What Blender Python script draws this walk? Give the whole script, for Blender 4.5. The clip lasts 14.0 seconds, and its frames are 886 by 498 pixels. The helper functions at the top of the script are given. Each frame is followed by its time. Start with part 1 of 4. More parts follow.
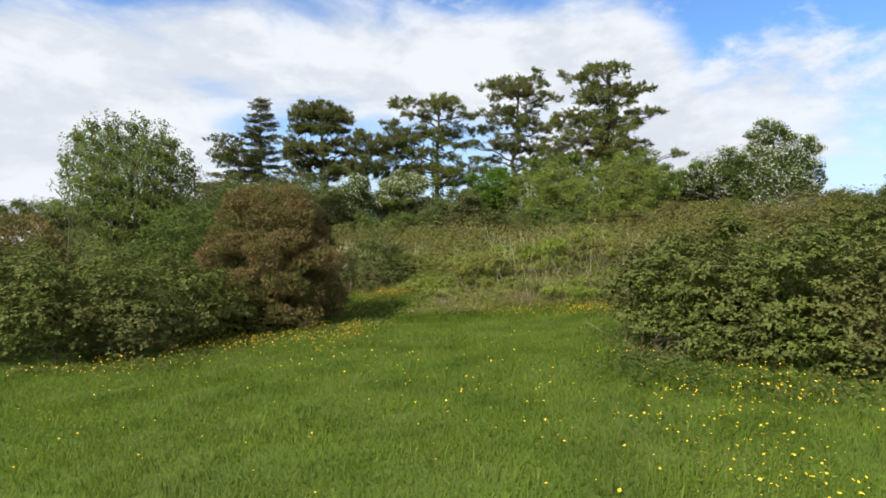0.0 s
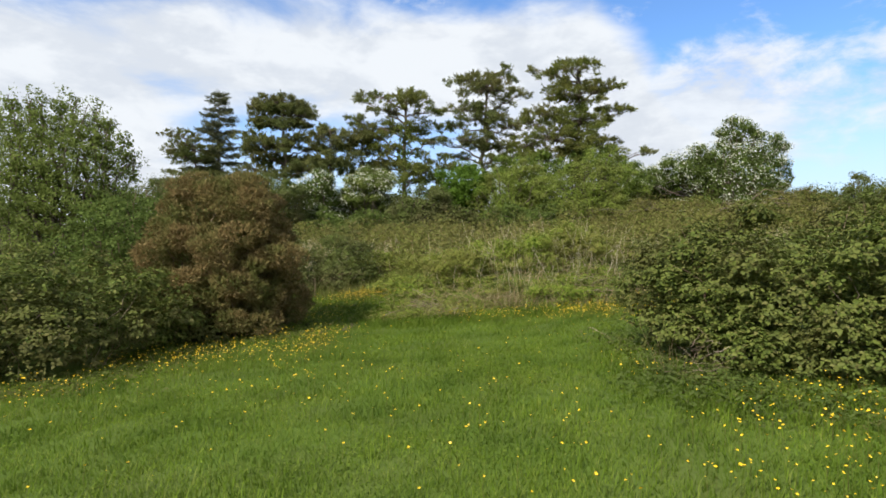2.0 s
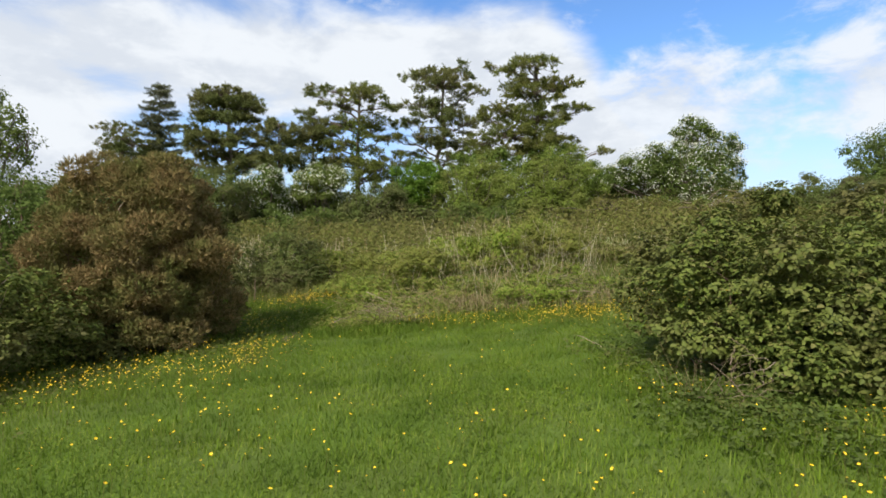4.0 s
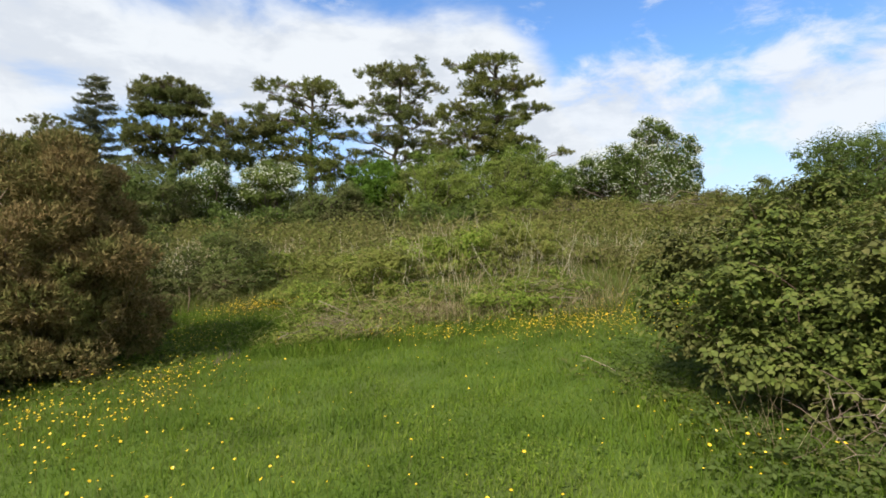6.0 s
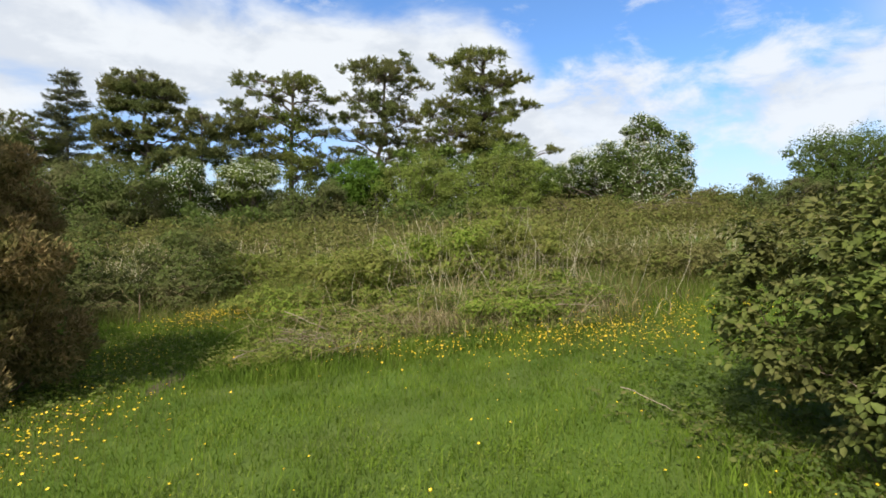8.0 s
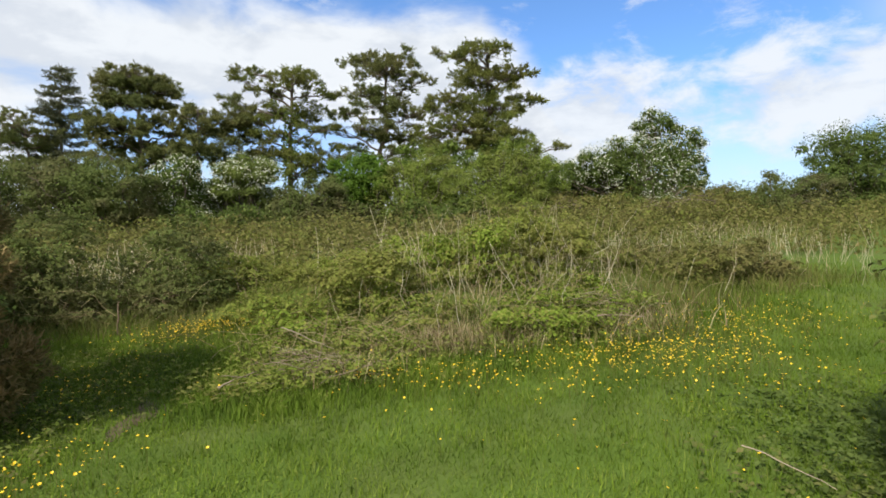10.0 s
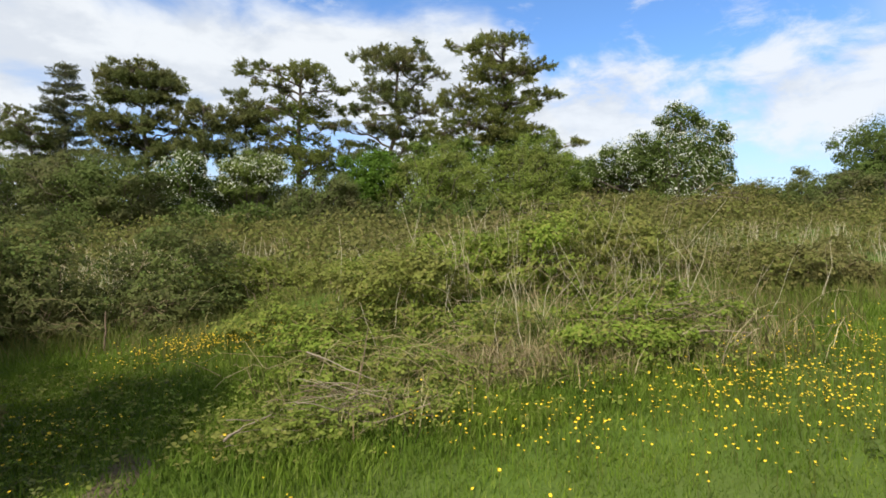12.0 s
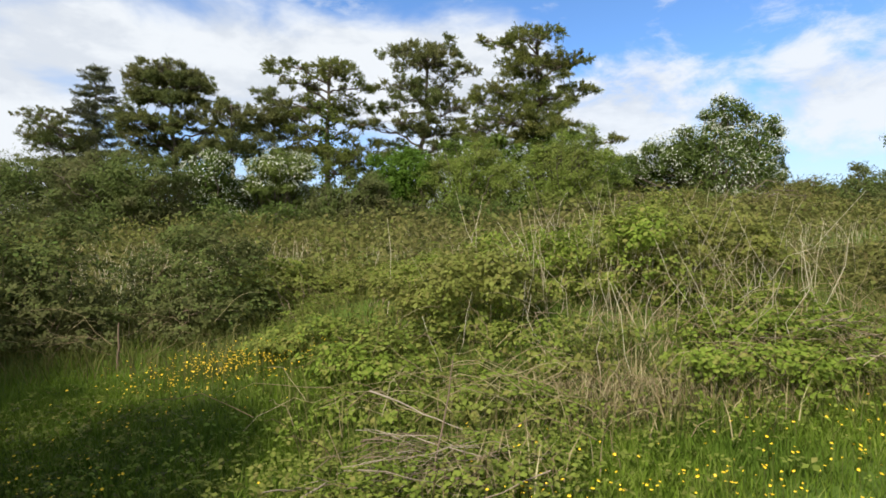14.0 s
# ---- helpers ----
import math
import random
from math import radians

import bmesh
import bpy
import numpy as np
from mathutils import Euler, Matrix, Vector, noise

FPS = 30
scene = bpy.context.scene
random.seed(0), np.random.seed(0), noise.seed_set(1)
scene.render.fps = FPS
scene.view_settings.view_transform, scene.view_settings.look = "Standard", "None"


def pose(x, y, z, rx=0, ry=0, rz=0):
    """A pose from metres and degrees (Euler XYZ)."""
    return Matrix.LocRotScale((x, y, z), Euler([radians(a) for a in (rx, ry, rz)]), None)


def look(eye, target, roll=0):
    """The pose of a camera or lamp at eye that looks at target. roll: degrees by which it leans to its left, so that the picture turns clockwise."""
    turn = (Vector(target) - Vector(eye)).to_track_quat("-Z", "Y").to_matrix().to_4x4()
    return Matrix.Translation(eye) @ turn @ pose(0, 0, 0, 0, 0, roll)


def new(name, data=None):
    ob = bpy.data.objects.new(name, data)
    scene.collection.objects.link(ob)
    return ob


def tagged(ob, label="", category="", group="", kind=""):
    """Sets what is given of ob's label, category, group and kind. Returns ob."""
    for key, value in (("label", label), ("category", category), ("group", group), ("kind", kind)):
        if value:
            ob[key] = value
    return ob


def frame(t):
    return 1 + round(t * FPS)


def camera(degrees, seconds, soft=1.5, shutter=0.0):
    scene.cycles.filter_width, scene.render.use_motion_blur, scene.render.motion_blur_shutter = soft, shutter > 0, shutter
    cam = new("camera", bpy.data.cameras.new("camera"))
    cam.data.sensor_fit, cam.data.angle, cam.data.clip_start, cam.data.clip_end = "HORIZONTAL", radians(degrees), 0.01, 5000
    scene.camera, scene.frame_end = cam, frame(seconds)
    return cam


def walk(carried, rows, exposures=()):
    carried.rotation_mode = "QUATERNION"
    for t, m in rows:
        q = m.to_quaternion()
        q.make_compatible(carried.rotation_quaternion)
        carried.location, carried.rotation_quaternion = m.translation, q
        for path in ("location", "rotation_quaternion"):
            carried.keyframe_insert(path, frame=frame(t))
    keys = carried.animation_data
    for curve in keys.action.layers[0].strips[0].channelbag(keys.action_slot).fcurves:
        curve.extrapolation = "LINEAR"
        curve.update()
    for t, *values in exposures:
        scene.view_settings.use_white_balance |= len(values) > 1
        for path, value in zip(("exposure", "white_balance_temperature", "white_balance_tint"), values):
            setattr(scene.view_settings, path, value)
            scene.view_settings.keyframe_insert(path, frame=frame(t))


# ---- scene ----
cam = camera(76.3, 14.0, soft=1.7)
PATH = [
    (0, (0.408, -0.609, 1.621), (0.335, 1.390, 1.619), 0.2),
    (0.5, (0.299, -0.269, 1.544), (0.255, 1.731, 1.544), 0.1),
    (1, (0.233, 0.124, 1.567), (0.211, 2.124, 1.562), -0.1),
    (1.5, (0.184, 0.426, 1.524), (0.191, 2.426, 1.525), -0.1),
    (2, (0.098, 0.816, 1.527), (0.150, 2.815, 1.526), -0.0),
    (2.5, (0.080, 1.175, 1.504), (0.191, 3.172, 1.507), -0.0),
    (5, (0.033, 3.166, 1.404), (0.301, 5.148, 1.411), -0.2),
    (5.5, (0.003, 3.518, 1.404), (0.315, 5.494, 1.416), -0.2),
    (6, (0.046, 3.866, 1.407), (0.415, 5.832, 1.420), -0.2),
    (6.5, (0.185, 4.246, 1.423), (0.603, 6.202, 1.436), -0.5),
    (7, (0.249, 4.561, 1.403), (0.664, 6.517, 1.417), -0.5),
    (7.5, (0.252, 4.961, 1.428), (0.666, 6.918, 1.442), -0.4),
    (8, (0.238, 5.345, 1.390), (0.659, 7.300, 1.408), -0.4),
    (10.5, (0.147, 7.016, 1.489), (0.569, 8.971, 1.502), -0.5),
    (11, (0.076, 7.439, 1.518), (0.492, 9.395, 1.534), -0.4),
    (11.5, (0.015, 7.840, 1.469), (0.428, 9.797, 1.488), -0.4),
    (12, (-0.074, 8.267, 1.460), (0.329, 10.226, 1.475), -0.5),
    (12.5, (-0.190, 8.591, 1.427), (0.191, 10.554, 1.450), -0.4),
    (13, (-0.313, 8.923, 1.463), (0.048, 10.890, 1.487), -0.3),
    (13.5, (-0.318, 9.333, 1.436), (0.028, 11.303, 1.457), -0.6),
    (14, (-0.352, 9.662, 1.468), (-0.033, 11.636, 1.489), -0.5),
]
walk(cam, [(t, look(eye, target, roll)) for t, eye, target, roll in PATH])

# ---- world, sun, exposure ----
SUN_FROM = Vector((-0.51, -0.57, 0.65)).normalized()   # towards the sun
scene.view_settings.exposure = 0.82


def make_world():
    """Blue sky with a broad white cloud bank low in the front and broken clouds beside it."""
    w = bpy.data.worlds.new("sky_world")
    scene.world = w
    w.use_nodes = True
    nt = w.node_tree
    nt.nodes.clear()
    nd, ln = nt.nodes.new, nt.links.new
    sky = nd("ShaderNodeTexSky")
    sky.sky_type = "NISHITA"
    sky.sun_disc = False
    sky.sun_elevation = math.asin(SUN_FROM.z)
    sky.sun_rotation = math.atan2(SUN_FROM.x, SUN_FROM.y)
    sky.air_density, sky.dust_density, sky.ozone_density = 1.0, 0.6, 2.0
    tc = nd("ShaderNodeTexCoord")
    sep = nd("ShaderNodeSeparateXYZ")
    ln(tc.outputs["Generated"], sep.inputs[0])

    def m(op, a, b=0.0, c=None):
        n = nd("ShaderNodeMath")
        n.operation = op
        for k, v in enumerate((a, b) if c is None else (a, b, c)):
            if isinstance(v, (int, float)):
                n.inputs[k].default_value = v
            else:
                ln(v, n.inputs[k])
        return n.outputs[0]

    def ramp(v, lo, hi):
        n = nd("ShaderNodeMapRange")
        n.interpolation_type = "SMOOTHSTEP"
        ln(v, n.inputs["Value"])
        n.inputs["From Min"].default_value, n.inputs["From Max"].default_value = lo, hi
        return n.outputs["Result"]

    az = m("MULTIPLY", m("ARCTAN2", sep.outputs[0], sep.outputs[1]), 57.2958)     # degrees, to the right of the +y axis
    el = m("MULTIPLY", m("ARCSINE", sep.outputs[2]), 57.2958)

    def fbm(wide, tall, detail, rough, off):
        """Cloud noise whose lumps are wide x tall degrees."""
        cb = nd("ShaderNodeCombineXYZ")
        ln(m("DIVIDE", az, wide), cb.inputs[0])
        ln(m("DIVIDE", el, tall), cb.inputs[1])
        cb.inputs[2].default_value = off
        n = nd("ShaderNodeTexNoise")
        n.inputs["Scale"].default_value, n.inputs["Detail"].default_value = 1.0, detail
        n.inputs["Roughness"].default_value = rough
        n.inputs["Distortion"].default_value = 0.25
        ln(cb.outputs[0], n.inputs["Vector"])
        return m("SUBTRACT", n.outputs["Fac"], 0.5)

    def blob(ca, ra, ce, re):
        a, b = m("DIVIDE", m("SUBTRACT", az, ca), ra), m("DIVIDE", m("SUBTRACT", el, ce), re)
        return m("MAXIMUM", m("SUBTRACT", 1.0, m("ADD", m("MULTIPLY", a, a), m("MULTIPLY", b, b))), -1.2)

    n1 = fbm(14.0, 5.0, 8, 0.56, 1.3)
    n2 = fbm(6.5, 3.4, 8, 0.60, 7.7)
    n3 = fbm(22.0, 11.0, 6, 0.55, 4.1)
    roof = m("SUBTRACT", 22.6, m("MULTIPLY", m("MAXIMUM", m("SUBTRACT", -24.0, az), 0.0), 0.22))
    side = m("SUBTRACT", m("ADD", 18.6, m("MULTIPLY", m("SUBTRACT", 20.0, el), 0.9)), az)
    under = m("MAXIMUM", m("SUBTRACT", el, 12.6), m("MAXIMUM", m("DIVIDE", m("SUBTRACT", -22.0, az), 2.0), m("DIVIDE", m("SUBTRACT", az, 5.0), 2.0)))
    bank = m("MINIMUM", m("MINIMUM", m("SUBTRACT", roof, el), side), under)
    bank = m("ADD", m("DIVIDE", m("MINIMUM", bank, 5.0), 4.0), m("MULTIPLY", n1, 2.6))
    bank = ramp(bank, -0.55, 0.55)
    puff = m("MAXIMUM", blob(28.0, 10.5, 13.0, 5.4), blob(46.5, 8.5, 13.0, 5.2))
    puff = m("MULTIPLY", ramp(m("ADD", puff, m("MULTIPLY", n2, 3.8)), -0.40, 0.85), 0.95)
    wisp = m("MULTIPLY", ramp(n2, 0.02, 0.20), 0.50)
    # Added cloud to the sides and behind, widened to raise the ambient light.
    rest = m("MULTIPLY", ramp(n3, -0.16, 0.04), ramp(m("ABSOLUTE", az), 46.0, 60.0))
    haze = m("MULTIPLY", m("SUBTRACT", 1.0, ramp(el, 2.0, 17.0)), 0.80)
    cover = m("MAXIMUM", m("MAXIMUM", bank, puff), m("MAXIMUM", wisp, rest))
    shade = nd("ShaderNodeMix")
    shade.data_type = "RGBA"
    shade.inputs["A"].default_value = (0.415, 0.445, 0.49, 1)
    shade.inputs["B"].default_value = (0.505, 0.53, 0.56, 1)
    ln(ramp(m("ADD", n1, n2), -0.16, 0.14), shade.inputs["Factor"])
    blue = nd("ShaderNodeMix")
    blue.data_type, blue.blend_type = "RGBA", "MULTIPLY"
    blue.inputs["Factor"].default_value = 1.0
    blue.inputs["B"].default_value = (SKY_GAIN * 0.58, SKY_GAIN * 0.78, SKY_GAIN * 1.0, 1)
    ln(sky.outputs[0], blue.inputs["A"])
    low = nd("ShaderNodeMix")
    low.data_type = "RGBA"
    ln(haze, low.inputs["Factor"])
    ln(blue.outputs["Result"], low.inputs["A"])
    low.inputs["B"].default_value = (0.42, 0.49, 0.57, 1)
    mix = nd("ShaderNodeMix")
    mix.data_type = "RGBA"
    ln(cover, mix.inputs["Factor"])
    ln(low.outputs["Result"], mix.inputs["A"])
    ln(shade.outputs["Result"], mix.inputs["B"])
    bg = nd("ShaderNodeBackground")
    bg.inputs["Strength"].default_value = 1.0
    ln(mix.outputs["Result"], bg.inputs["Color"])
    out = nd("ShaderNodeOutputWorld")
    ln(bg.outputs[0], out.inputs[0])


SKY_GAIN = 0.125
make_world()
sun_data = bpy.data.lights.new("sun", "SUN")
sun_data.energy, sun_data.angle, sun_data.color = 4.15, radians(6.0), (1.0, 0.96, 0.89)
sun = new("sun", sun_data)
sun.matrix_world = look(SUN_FROM * 60, (0, 0, 0))


# ---- materials ----
def ramp_material(name, colours, rough=0.6, translucent=0.0, patch=None, patch_scale=0.6, bump=0.0, spec=0.12, per="island"):
    """Principled surface whose colour runs through colours by a random value per piece, shifted in broad patches towards patch."""
    mat = bpy.data.materials.new(name)
    mat.use_nodes = True
    nt = mat.node_tree
    nt.nodes.clear()
    nd, ln = nt.nodes.new, nt.links.new
    if per == "island":
        rnd = nd("ShaderNodeNewGeometry").outputs["Random Per Island"]
    else:
        rnd = nd("ShaderNodeObjectInfo").outputs["Random"]
    tc = nd("ShaderNodeTexCoord")
    cr = nd("ShaderNodeValToRGB")
    el = cr.color_ramp.elements
    colours = colours if len(colours) > 1 else colours * 2
    while len(el) < len(colours):
        el.new(0.5)
    for k, c in enumerate(colours):
        el[k].position = k / max(1, len(colours) - 1)
        el[k].color = (*c, 1)
    ln(rnd, cr.inputs[0])
    col = cr.outputs[0]
    n = nd("ShaderNodeTexNoise")
    n.inputs["Scale"].default_value, n.inputs["Detail"].default_value = patch_scale, 5
    ln(tc.outputs["Object"], n.inputs["Vector"])
    if patch:
        mr = nd("ShaderNodeMapRange")
        mr.inputs["From Min"].default_value, mr.inputs["From Max"].default_value = 0.42, 0.66
        ln(n.outputs["Fac"], mr.inputs["Value"])
        mx = nd("ShaderNodeMix")
        mx.data_type = "RGBA"
        sc = nd("ShaderNodeMath")
        sc.operation = "MULTIPLY"
        sc.inputs[1].default_value = 0.75
        ln(mr.outputs[0], sc.inputs[0])
        ln(sc.outputs[0], mx.inputs["Factor"])
        ln(col, mx.inputs["A"])
        mx.inputs["B"].default_value = (*patch, 1)
        col = mx.outputs["Result"]
    fine = nd("ShaderNodeTexNoise")
    fine.inputs["Scale"].default_value, fine.inputs["Detail"].default_value = 38, 3
    ln(tc.outputs["Object"], fine.inputs["Vector"])
    fv = nd("ShaderNodeMapRange")
    fv.inputs["To Min"].default_value, fv.inputs["To Max"].default_value = 0.72, 1.25
    ln(fine.outputs["Fac"], fv.inputs["Value"])
    hs = nd("ShaderNodeHueSaturation")
    ln(fv.outputs[0], hs.inputs["Value"])
    ln(col, hs.inputs["Color"])
    col = hs.outputs[0]
    bs = nd("ShaderNodeBsdfPrincipled")
    ln(col, bs.inputs["Base Color"])
    bs.inputs["Roughness"].default_value = rough
    bs.inputs["Specular IOR Level"].default_value = spec
    if bump:
        b = nd("ShaderNodeBump")
        b.inputs["Strength"].default_value, b.inputs["Distance"].default_value = bump, 0.02
        ln(fine.outputs["Fac"], b.inputs["Height"])
        ln(b.outputs[0], bs.inputs["Normal"])
    out = nd("ShaderNodeOutputMaterial")
    if translucent:
        tr = nd("ShaderNodeBsdfTranslucent")
        ln(col, tr.inputs["Color"])
        ms = nd("ShaderNodeMixShader")
        ms.inputs[0].default_value = translucent
        ln(bs.outputs[0], ms.inputs[1])
        ln(tr.outputs[0], ms.inputs[2])
        ln(ms.outputs[0], out.inputs[0])
    else:
        ln(bs.outputs[0], out.inputs[0])
    return mat


GRASS = ramp_material("grass_blade", [(0.089, 0.138, 0.012), (0.123, 0.188, 0.017), (0.161, 0.226, 0.025), (0.220, 0.251, 0.055)], 0.7, 0.42, (0.067, 0.115, 0.014), 1.1, 0, 0.06)
LONG_GRASS = ramp_material("long_grass", [(0.079, 0.108, 0.016), (0.128, 0.154, 0.027), (0.211, 0.194, 0.068)], 0.7, 0.42, (0.167, 0.132, 0.054), 0.5, 0, 0.06)
SOIL = ramp_material("meadow_soil", [(0.075, 0.115, 0.015)], 0.9, 0, (0.085, 0.105, 0.024), 0.8, 0.6)
BRAMBLE = ramp_material("bramble_leaf", [(0.047, 0.065, 0.012), (0.085, 0.111, 0.022), (0.126, 0.157, 0.029), (0.155, 0.150, 0.046)], 0.6, 0.28, (0.110, 0.095, 0.034), 0.9, 0, 0.10)
BRAMBLE_FRESH = ramp_material("bramble_leaf_fresh", [(0.106, 0.149, 0.019), (0.171, 0.233, 0.030), (0.227, 0.297, 0.042), (0.258, 0.236, 0.064)], 0.65, 0.45, (0.204, 0.179, 0.055), 0.55, 0, 0.08)
BRAMBLE_BROWN = ramp_material("bramble_leaf_brown", [(0.095, 0.098, 0.023), (0.149, 0.143, 0.037), (0.160, 0.190, 0.037), (0.214, 0.173, 0.063)], 0.7, 0.42, (0.168, 0.143, 0.054), 0.7, 0, 0.08)
BRAMBLE_DULL = ramp_material("bramble_leaf_dull", [(0.052, 0.067, 0.018), (0.092, 0.110, 0.028), (0.132, 0.146, 0.040), (0.107, 0.163, 0.033)], 0.65, 0.38, (0.111, 0.104, 0.040), 1.1, 0, 0.08)
GORSE = ramp_material("gorse_spray", [(0.108, 0.096, 0.030), (0.165, 0.119, 0.044), (0.236, 0.162, 0.067), (0.302, 0.213, 0.092)], 0.8, 0.28, (0.110, 0.134, 0.031), 1.7)
ALDER = ramp_material("pale_green_leaf", [(0.116, 0.149, 0.032), (0.168, 0.208, 0.044), (0.220, 0.255, 0.068)], 0.65, 0.45, (0.110, 0.144, 0.037), 0.7, 0, 0.08)
WILLOW = ramp_material("willow_leaf", [(0.146, 0.197, 0.032), (0.207, 0.267, 0.048), (0.253, 0.311, 0.067)], 0.7, 0.47, (0.200, 0.208, 0.058), 0.5, 0, 0.06)
BRIGHT = ramp_material("sycamore_leaf", [(0.068, 0.124, 0.013), (0.096, 0.169, 0.018), (0.120, 0.199, 0.025)], 0.6, 0.45)
HAWTHORN = ramp_material("hawthorn_leaf", [(0.071, 0.106, 0.023), (0.113, 0.158, 0.035), (0.151, 0.198, 0.049)], 0.65, 0.45, (0.090, 0.113, 0.030), 0.6, 0, 0.06)
BLOSSOM = ramp_material("white_blossom", [(0.58, 0.59, 0.42), (0.76, 0.76, 0.60)], 0.8, 0.3)
SHRUB = ramp_material("dark_shrub_leaf", [(0.086, 0.118, 0.029), (0.126, 0.160, 0.042), (0.158, 0.180, 0.058)], 0.7, 0.47, (0.152, 0.122, 0.064), 0.35, 0, 0.06)
PINE = ramp_material("pine_needle", [(0.088, 0.112, 0.036), (0.138, 0.161, 0.049), (0.199, 0.213, 0.070)], 0.75, 0.3, (0.180, 0.154, 0.057), 0.25, 0, 0.06)
PINE_GREEN = ramp_material("pine_needle_green", [(0.094, 0.117, 0.029), (0.151, 0.178, 0.038), (0.208, 0.231, 0.055)], 0.75, 0.3, (0.172, 0.151, 0.047), 0.3, 0, 0.06)
SPRUCE = ramp_material("spruce_needle", [(0.084, 0.096, 0.048), (0.114, 0.123, 0.061), (0.146, 0.136, 0.074)], 0.75, 0.2)
IVY = ramp_material("ivy_leaf", [(0.065, 0.105, 0.016), (0.100, 0.150, 0.022), (0.135, 0.175, 0.030)], 0.5, 0.25)
EARTH = ramp_material("bare_earth", [(0.115, 0.085, 0.050)], 0.95, 0, (0.11, 0.085, 0.05), 5.0, 0.9)
BARK = ramp_material("bark", [(0.15, 0.115, 0.085)], 0.9, 0, (0.09, 0.075, 0.06), 3.0, 0.8)
STEM = ramp_material("bramble_stem", [(0.13, 0.08, 0.06), (0.20, 0.14, 0.09), (0.30, 0.24, 0.17)], 0.75, per="object")
STRAW = ramp_material("dry_stalk", [(0.34, 0.27, 0.16), (0.46, 0.40, 0.26), (0.56, 0.50, 0.35)], 0.8, 0.1)
DEAD = ramp_material("dead_grass", [(0.184, 0.131, 0.068), (0.275, 0.212, 0.108), (0.386, 0.333, 0.171)], 0.85, 0.2)
TWIG = ramp_material("dead_twig", [(0.122, 0.084, 0.057), (0.194, 0.139, 0.091), (0.340, 0.277, 0.197)], 0.85, per="object")
PETAL = ramp_material("buttercup_petal", [(0.820, 0.520, 0.012), (0.900, 0.640, 0.035)], 0.35, 0.25, None, 1, 0, 0.4)


# ---- terrain ----
def ease(v):
    v = np.clip(v, 0, 1)
    return v * v * (3 - 2 * v)


def height(x, y):
    """Height of the ground: a meadow that rises a little to one side, then a long slope with a low mound."""
    x, y = np.asarray(x, float), np.asarray(y, float)
    h = 0.045 * np.clip(x, -45, 45)
    t = np.clip(y - 13.0, 0, 30)
    h = h + 0.085 * np.where(t < 2, t * t / 4, t - 1)
    h = h + 0.85 * np.exp(-((x - 3.0) / 3.4) ** 2 - ((y - 18.0) / 2.6) ** 2)
    h = h + 0.03 * np.sin(0.9 * x + 0.4 * y) * np.sin(0.7 * y + 1.0) * ease((np.abs(y - 5)) / 4)
    return h


def hz(x, y):
    return float(height(x, y))


# ---- mesh builders ----
def raw_mesh(name, verts, faces):
    """A mesh from an array of vertices and one or more arrays of faces."""
    me = bpy.data.meshes.new(name)
    verts = np.asarray(verts, np.float32).reshape(-1, 3)
    blocks = [np.asarray(f, np.int32) for f in (faces if isinstance(faces, list) else [faces]) if len(f)]
    loops = np.concatenate([b.ravel() for b in blocks])
    totals = np.concatenate([np.full(len(b), b.shape[1], np.int32) for b in blocks])
    me.vertices.add(len(verts))
    me.vertices.foreach_set("co", verts.ravel())
    me.loops.add(len(loops))
    me.loops.foreach_set("vertex_index", loops)
    me.polygons.add(len(totals))
    me.polygons.foreach_set("loop_start", np.concatenate([[0], np.cumsum(totals)[:-1]]).astype(np.int32))
    me.update(calc_edges=True)
    me.validate()
    return me


def mesh_part(name, me, mat, parent=None, label="", smooth=False):
    if not me.materials:
        me.materials.append(mat)
    if smooth:
        me.polygons.foreach_set("use_smooth", np.ones(len(me.polygons), bool))
    ob = new(name, me)
    if parent:
        ob.parent = parent
    if label:
        tagged(ob, label)
    return ob


def thing(name, label, category, group="", at=(0, 0, 0)):
    ob = new(name)
    ob.empty_display_size = 0.2
    ob.location = at
    return tagged(ob, label, category, group)


def unit(v):
    return v / np.maximum(np.linalg.norm(v, axis=-1, keepdims=True), 1e-9)


def leaf_blades(p, axis, normal, length, width, curl=0.15, fine=False):
    """Leaves at points p along axis, each folded along its midrib: two triangles, or two quads where fine."""
    n = len(p)
    a = unit(axis)
    s = unit(np.cross(normal, a))
    u = np.cross(a, s)
    L, W = np.broadcast_to(length, n)[:, None], np.broadcast_to(width, n)[:, None]
    if not fine:
        v = np.stack([p, p + a * L * 0.5 + s * W + u * W * curl * 2, p + a * L, p + a * L * 0.5 - s * W + u * W * curl * 2], 1)
        f = np.array([[0, 1, 2], [0, 2, 3]])
    else:
        tip = p + a * L - u * L * curl
        v = np.stack([p, p + a * L * 0.3 + s * W + u * W * curl * 2, p + a * L * 0.72 + s * W * 0.72 + u * W * curl, tip,
                      p + a * L * 0.72 - s * W * 0.72 + u * W * curl, p + a * L * 0.3 - s * W + u * W * curl * 2], 1)
        f = np.array([[0, 1, 2, 3], [0, 3, 4, 5]])
    k = v.shape[1]
    faces = (np.arange(n)[:, None, None] * k + f[None]).reshape(-1, f.shape[1])
    return v.reshape(-1, 3), faces


